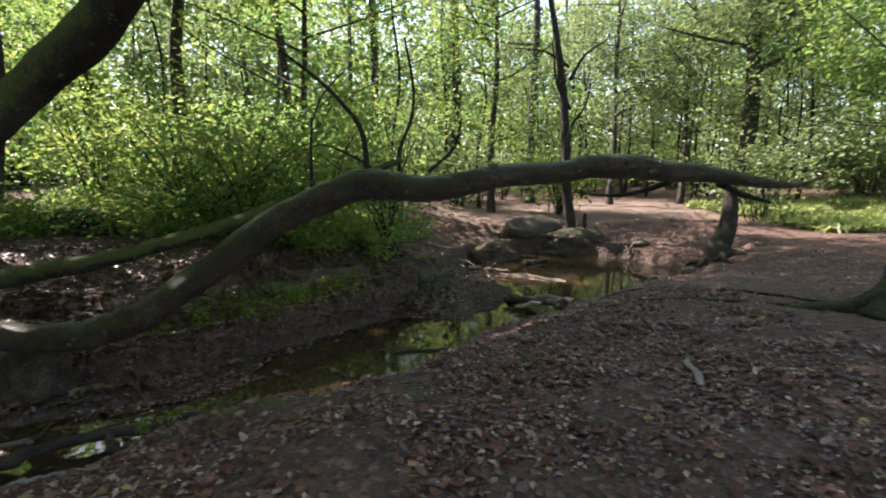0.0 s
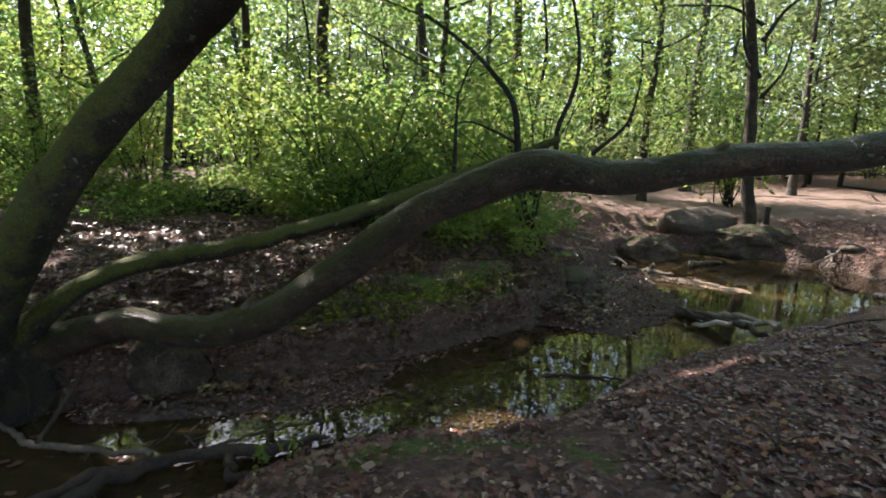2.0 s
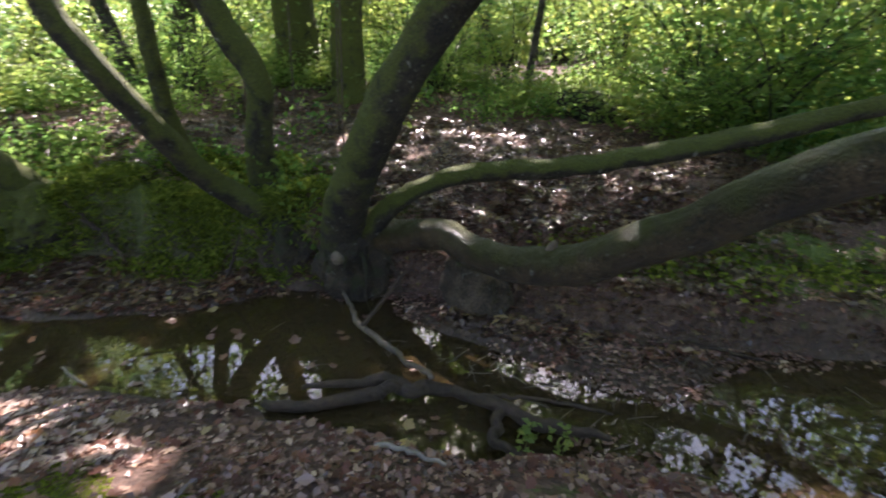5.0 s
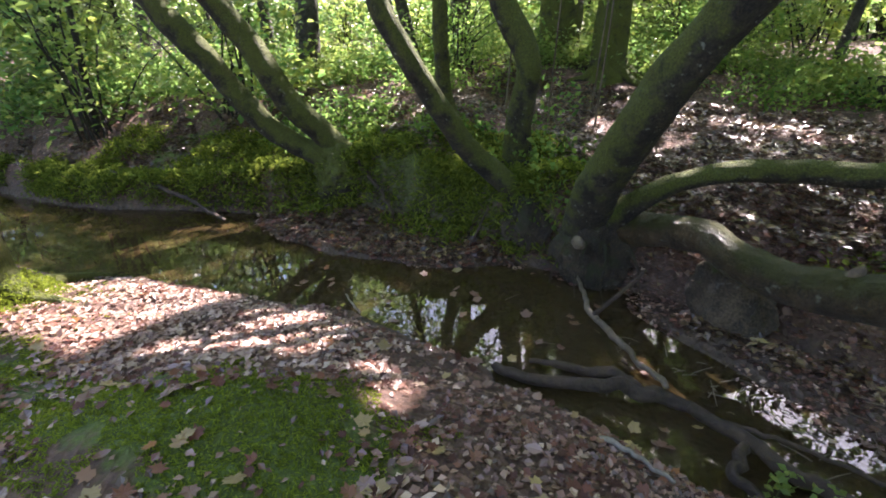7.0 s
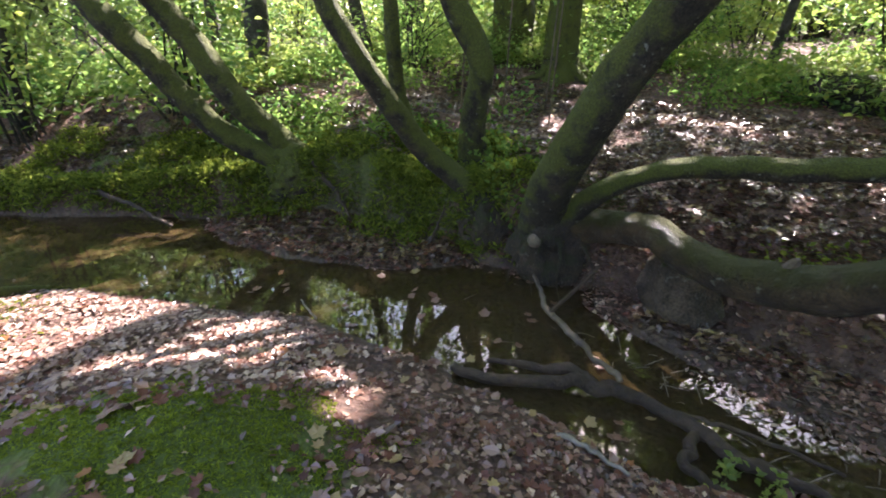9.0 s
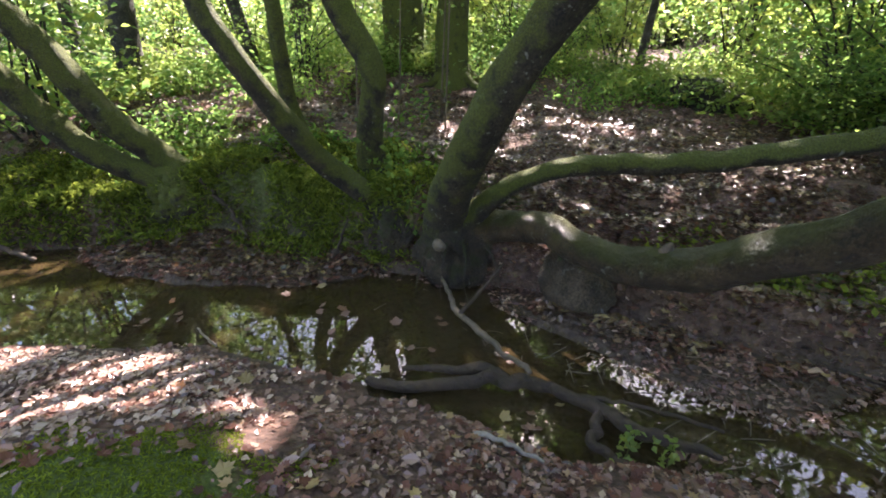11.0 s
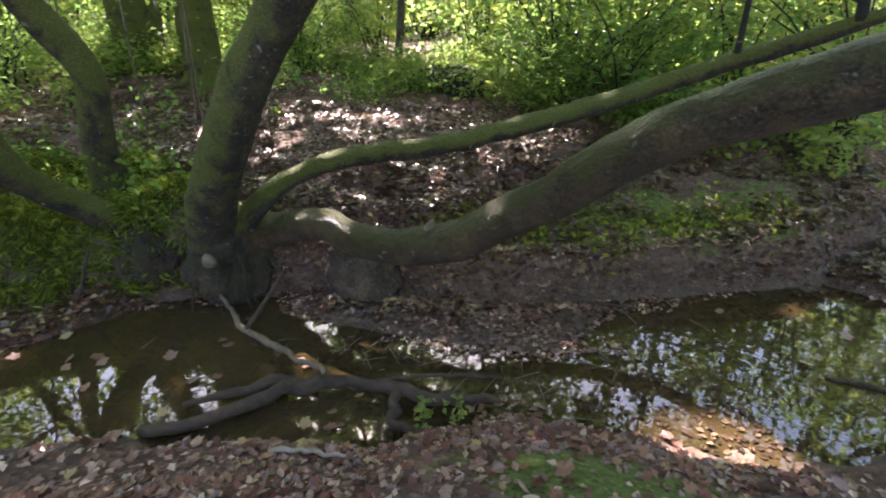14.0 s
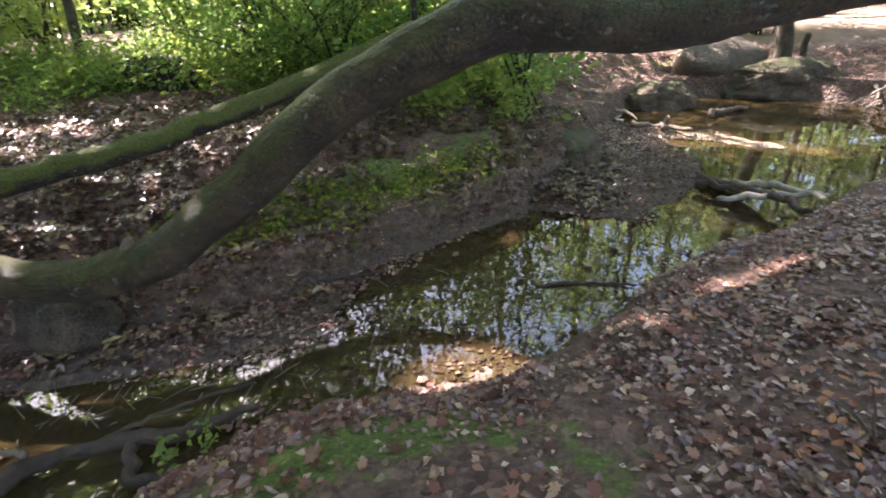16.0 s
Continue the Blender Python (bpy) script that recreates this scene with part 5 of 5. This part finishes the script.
lobed = np.vstack([scatter(13000, -4.6, 3.6, -1.0, 6.2, dry), scatter(3600, -6.9, -4.4, -0.4, 3.3, lambda x, y, h, moss, wet, sun_paled_sand, bare: (h > 0.0) & (h < 0.35)), scatter(3800, -9.0, -0.5, 3.6, 9.0, dry)])
lobed[:, 2] += 0.016
tagged(part("lobed_leaves", mesh_of("lobed_leaves", *lobed_leaf_arrays(lobed, 0.05 * (0.5 + 0.9 * rng.random(len(lobed))), rng), smooth=False), LOBED), "brown and rust lobed leaves strewn on the ground", "leaf litter", kind="stuff")
glossy = scatter(64000, -10.5, 0.2, 3.4, 9.5, lambda x, y, h, moss, wet, sun_paled_sand, bare: (h > 0.04) & (line_distance(x, y, FAR) < 4.2) & (line_distance(x, y, FAR) < line_distance(x, y, NEAR)) & (vnoise(x * 3.3, y * 3.3, 92) > -0.45))
glossy = np.vstack([glossy, scatter(34000, -9.5, -4.4, -4.0, 3.6, lambda x, y, h, moss, wet, sun_paled_sand, bare: (h > 0.02) & (line_distance(x, y, FAR) < 2.6) & (line_distance(x, y, FAR) < line_distance(x, y, NEAR)) & (vnoise(x * 2.6, y * 2.6, 93) > -0.3))])
glossy[:, 2] += 0.012 + 0.02 * rng.random(len(glossy))
tagged(part("wet_bank_litter", mesh_of("wet_bank_litter", *leaf_arrays(glossy, 0.06 * (0.5 + 0.9 * rng.random(len(glossy))), 0.7, rng, 0.75), smooth=False), WET_LITTER), "dark wet glossy leaves covering the far bank", "leaf litter", kind="stuff")
# paler leaves added inside the sun patch only, to make it brighter
paled = scatter(13000, -5.6, -2.9, -2.2, 2.0, lambda x, y, h, moss, wet, sun_paled_sand, bare: (h > 0.06) & (rng.random(len(x)) > 1.6 * moss) & (blob(x, y, -4.0, 0.1, 2.1, 1.0, 64) + 0.35 * vnoise(x * 4, y * 4, 97) > 0.15 + 0.8 * rng.random(len(x))))
paled[:, 2] += 0.02
tagged(part("paled_leaves", mesh_of("paled_leaves", *leaf_arrays(paled, 0.05 * (0.5 + 0.8 * rng.random(len(paled))), 0.78, rng, 0.65), smooth=False), SUN_PALED), "dry leaves coloured paler to brighten the sunlit bank", "leaf litter", kind="stuff")
silt = scatter(22000, -2.4, 1.8, 3.4, 10.2, lambda x, y, h, moss, wet, sun_paled_sand, bare: in_stream(x, y) & (h > -0.025) & (rng.random(len(x)) > 0.7 * sun_paled_sand))
silt[:, 2] = np.maximum(silt[:, 2], 0.0) + 0.006
tagged(part("mud_bar_litter", mesh_of("mud_bar_litter", *leaf_arrays(silt, 0.035 * (0.5 + 1.0 * rng.random(len(silt))), 0.8, rng, 0.7), smooth=False), MUD_LITTER), "dark leaf scraps on the mud bar", "leaf litter", kind="stuff")

big = scatter(1500, -4.5, 3.5, -1.0, 6.0, dry)
big[:, 2] += 0.02
tagged(part("large_fallen_leaves", mesh_of("large_fallen_leaves", *curled_leaf_arrays(big, 0.07 * (0.6 + 0.7 * rng.random(len(big))), rng), smooth=False), LITTER), "larger curled brown leaves on the ground", "leaf litter", kind="stuff")
hang = scatter(40000, -8.6, -4.5, -3.0, 3.4, lambda x, y, h, moss, wet, sun_paled_sand, bare: (h > 0.1) & (line_distance(x, y, FAR) < 1.3) & (line_distance(x, y, NEAR) > 0.6) & (vnoise(x * 2, y * 2, 81) + 0.25 * vnoise(x * 6, y * 6, 82) > -0.3 + 0.3 * ease(-x, 6.6, 7.6)))
cliff = scatter(170000, -9.4, -4.3, -4.0, 3.5, lambda x, y, h, moss, wet, sun_paled_sand, bare: (line_distance(x, y, FAR) < 0.32) & ~in_stream(x, y) & (h > 0.06) & (vnoise(x * 3.4, y * 3.4, 84) > -0.3))
hang = clumps(np.vstack([hang, cliff]), 3, 0.05, rng)
hang[:, 2] += 0.05 * rng.random(len(hang))
tagged(part("bank_plants", mesh_of("bank_plants", *leaf_arrays(hang, 0.075 * (0.5 + 0.9 * rng.random(len(hang))), 0.1, rng, 0.28), smooth=False), BANK_GREEN), "grassy moss and small plants hanging on the bank", "undergrowth", kind="stuff")

lowp = scatter(1900, -4.2, 0.0, 4.4, 8.0, lambda x, y, h, moss, wet, sun_paled_sand, bare: (h > 0.12) & (blob(x, y, -2.15, 5.7, 0.85, 0.5, 45) + 0.6 * blob(x, y, -3.2, 4.9, 0.5, 0.3, 40) + 0.5 * blob(x, y, -1.2, 6.9, 0.6, 0.35, 60) + 0.35 * vnoise(x * 3, y * 3, 95) > 0.42))
lowp = clumps(lowp, 6, 0.06, rng)
lowp[:, 2] += 0.02 + 0.1 * rng.random(len(lowp))
tagged(part("bank_herbs", mesh_of("bank_herbs", *leaf_arrays(lowp, 0.055 * (0.5 + 0.9 * rng.random(len(lowp))), 0.4, rng, 0.6), smooth=False), BANK_GREEN), "small dark green plants on the shaded bank", "undergrowth", kind="stuff")

# a dead red-leaved twig, a seedling by the branch, a stump and a dark root plate
twig = thing("dead_twig", (0.67, 3.5, height(0.67, 3.5)), "dead twig with rust-red leaves", "twig")
rng = np.random.default_rng(66)
for k in range(5):
    g = k * 1.3
    tube("sprig", [(0.67, 3.5, height(0.67, 3.5), 0.006), (0.67 + 0.07 * math.cos(g), 3.5 + 0.07 * math.sin(g), height(0.67, 3.5) + 0.07, 0.005), (0.67 + 0.18 * math.cos(g), 3.5 + 0.18 * math.sin(g), height(0.67, 3.5) + 0.1, 0.003)], DEAD, twig, n=3, seg=5, seed=k)
c = clumps([(0.67 + 0.15 * math.cos(k), 3.5 + 0.15 * math.sin(k), height(0.67, 3.5) + 0.07) for k in range(6)], 14, 0.05, rng)
part("dead_leaves", mesh_of("dead_leaves", *curled_leaf_arrays(c[::3], 0.045, rng), smooth=False), RUST, twig, "rust-red withered leaves")
for x, y, n in ((-2.12, 3.2, 12), (-1.98, 3.32, 8)):
    z = max(height(x, y), 0.0)
    seed = thing("seedling", (x, y, z), "small green seedling beside the fallen branch", "plant", "seedlings")
    tube("stem", [(x, y, z - 0.02, 0.005), (x + 0.01, y, z + 0.08, 0.004), (x, y + 0.02, z + 0.17, 0.003)], BARK_GREEN, seed, n=3, seg=5)
    c = clumps([(x, y, z + 0.07), (x, y + 0.01, z + 0.13), (x, y + 0.02, z + 0.17)], n, 0.035, rng)
    part("leaves", mesh_of("leaves", *leaf_arrays(c, 0.05, 0.5, rng, 0.6), smooth=False), LIME, seed)
z = height(3.75, 12.9)
tagged(tube("tree_stump", [(3.75, 12.9, z - 0.05, 0.075), (3.75, 12.9, z + 0.2, 0.06), (3.77, 12.9, z + 0.38, 0.055)], BARK_DARK, n=4, seg=10, rough=0.12), "small dark stump beside the slender tree", "stump")
z = height(-6.4, 8.4)
tagged(part("root_plate", mesh_of("root_plate", *root_mass_arrays((-6.4, 8.45, z + 0.1), (0.75, 0.4, 0.32), 55, 11)), BARK_DARK), "dark upturned root plate under a bush", "root plate")
for x, y, h in ((-7.3, 3.9, 2.6), (-7.5, 4.6, 2.2), (-6.9, 4.4, 3.0), (-6.9, 3.2, 1.8)):
    z = height(x, y)
    s = thing("young_stem", (x, y, z), "thin bare young stem with a few leaves", "sapling", "young stems on the bank")
    tube("stem", [(x, y, z - 0.05, 0.014), (x + 0.06, y + 0.04, z + h * 0.5, 0.01), (x + 0.02, y + 0.12, z + h, 0.004)], STICK, s, n=5, seg=6)
    c = clumps([(x + 0.03, y + 0.1, z + h * f) for f in (0.6, 0.75, 0.9, 1.0)], 9, 0.18, rng)
    part("leaves", mesh_of("leaves", *leaf_arrays(c, 0.085, 0.6, rng), smooth=False), GREEN, s)
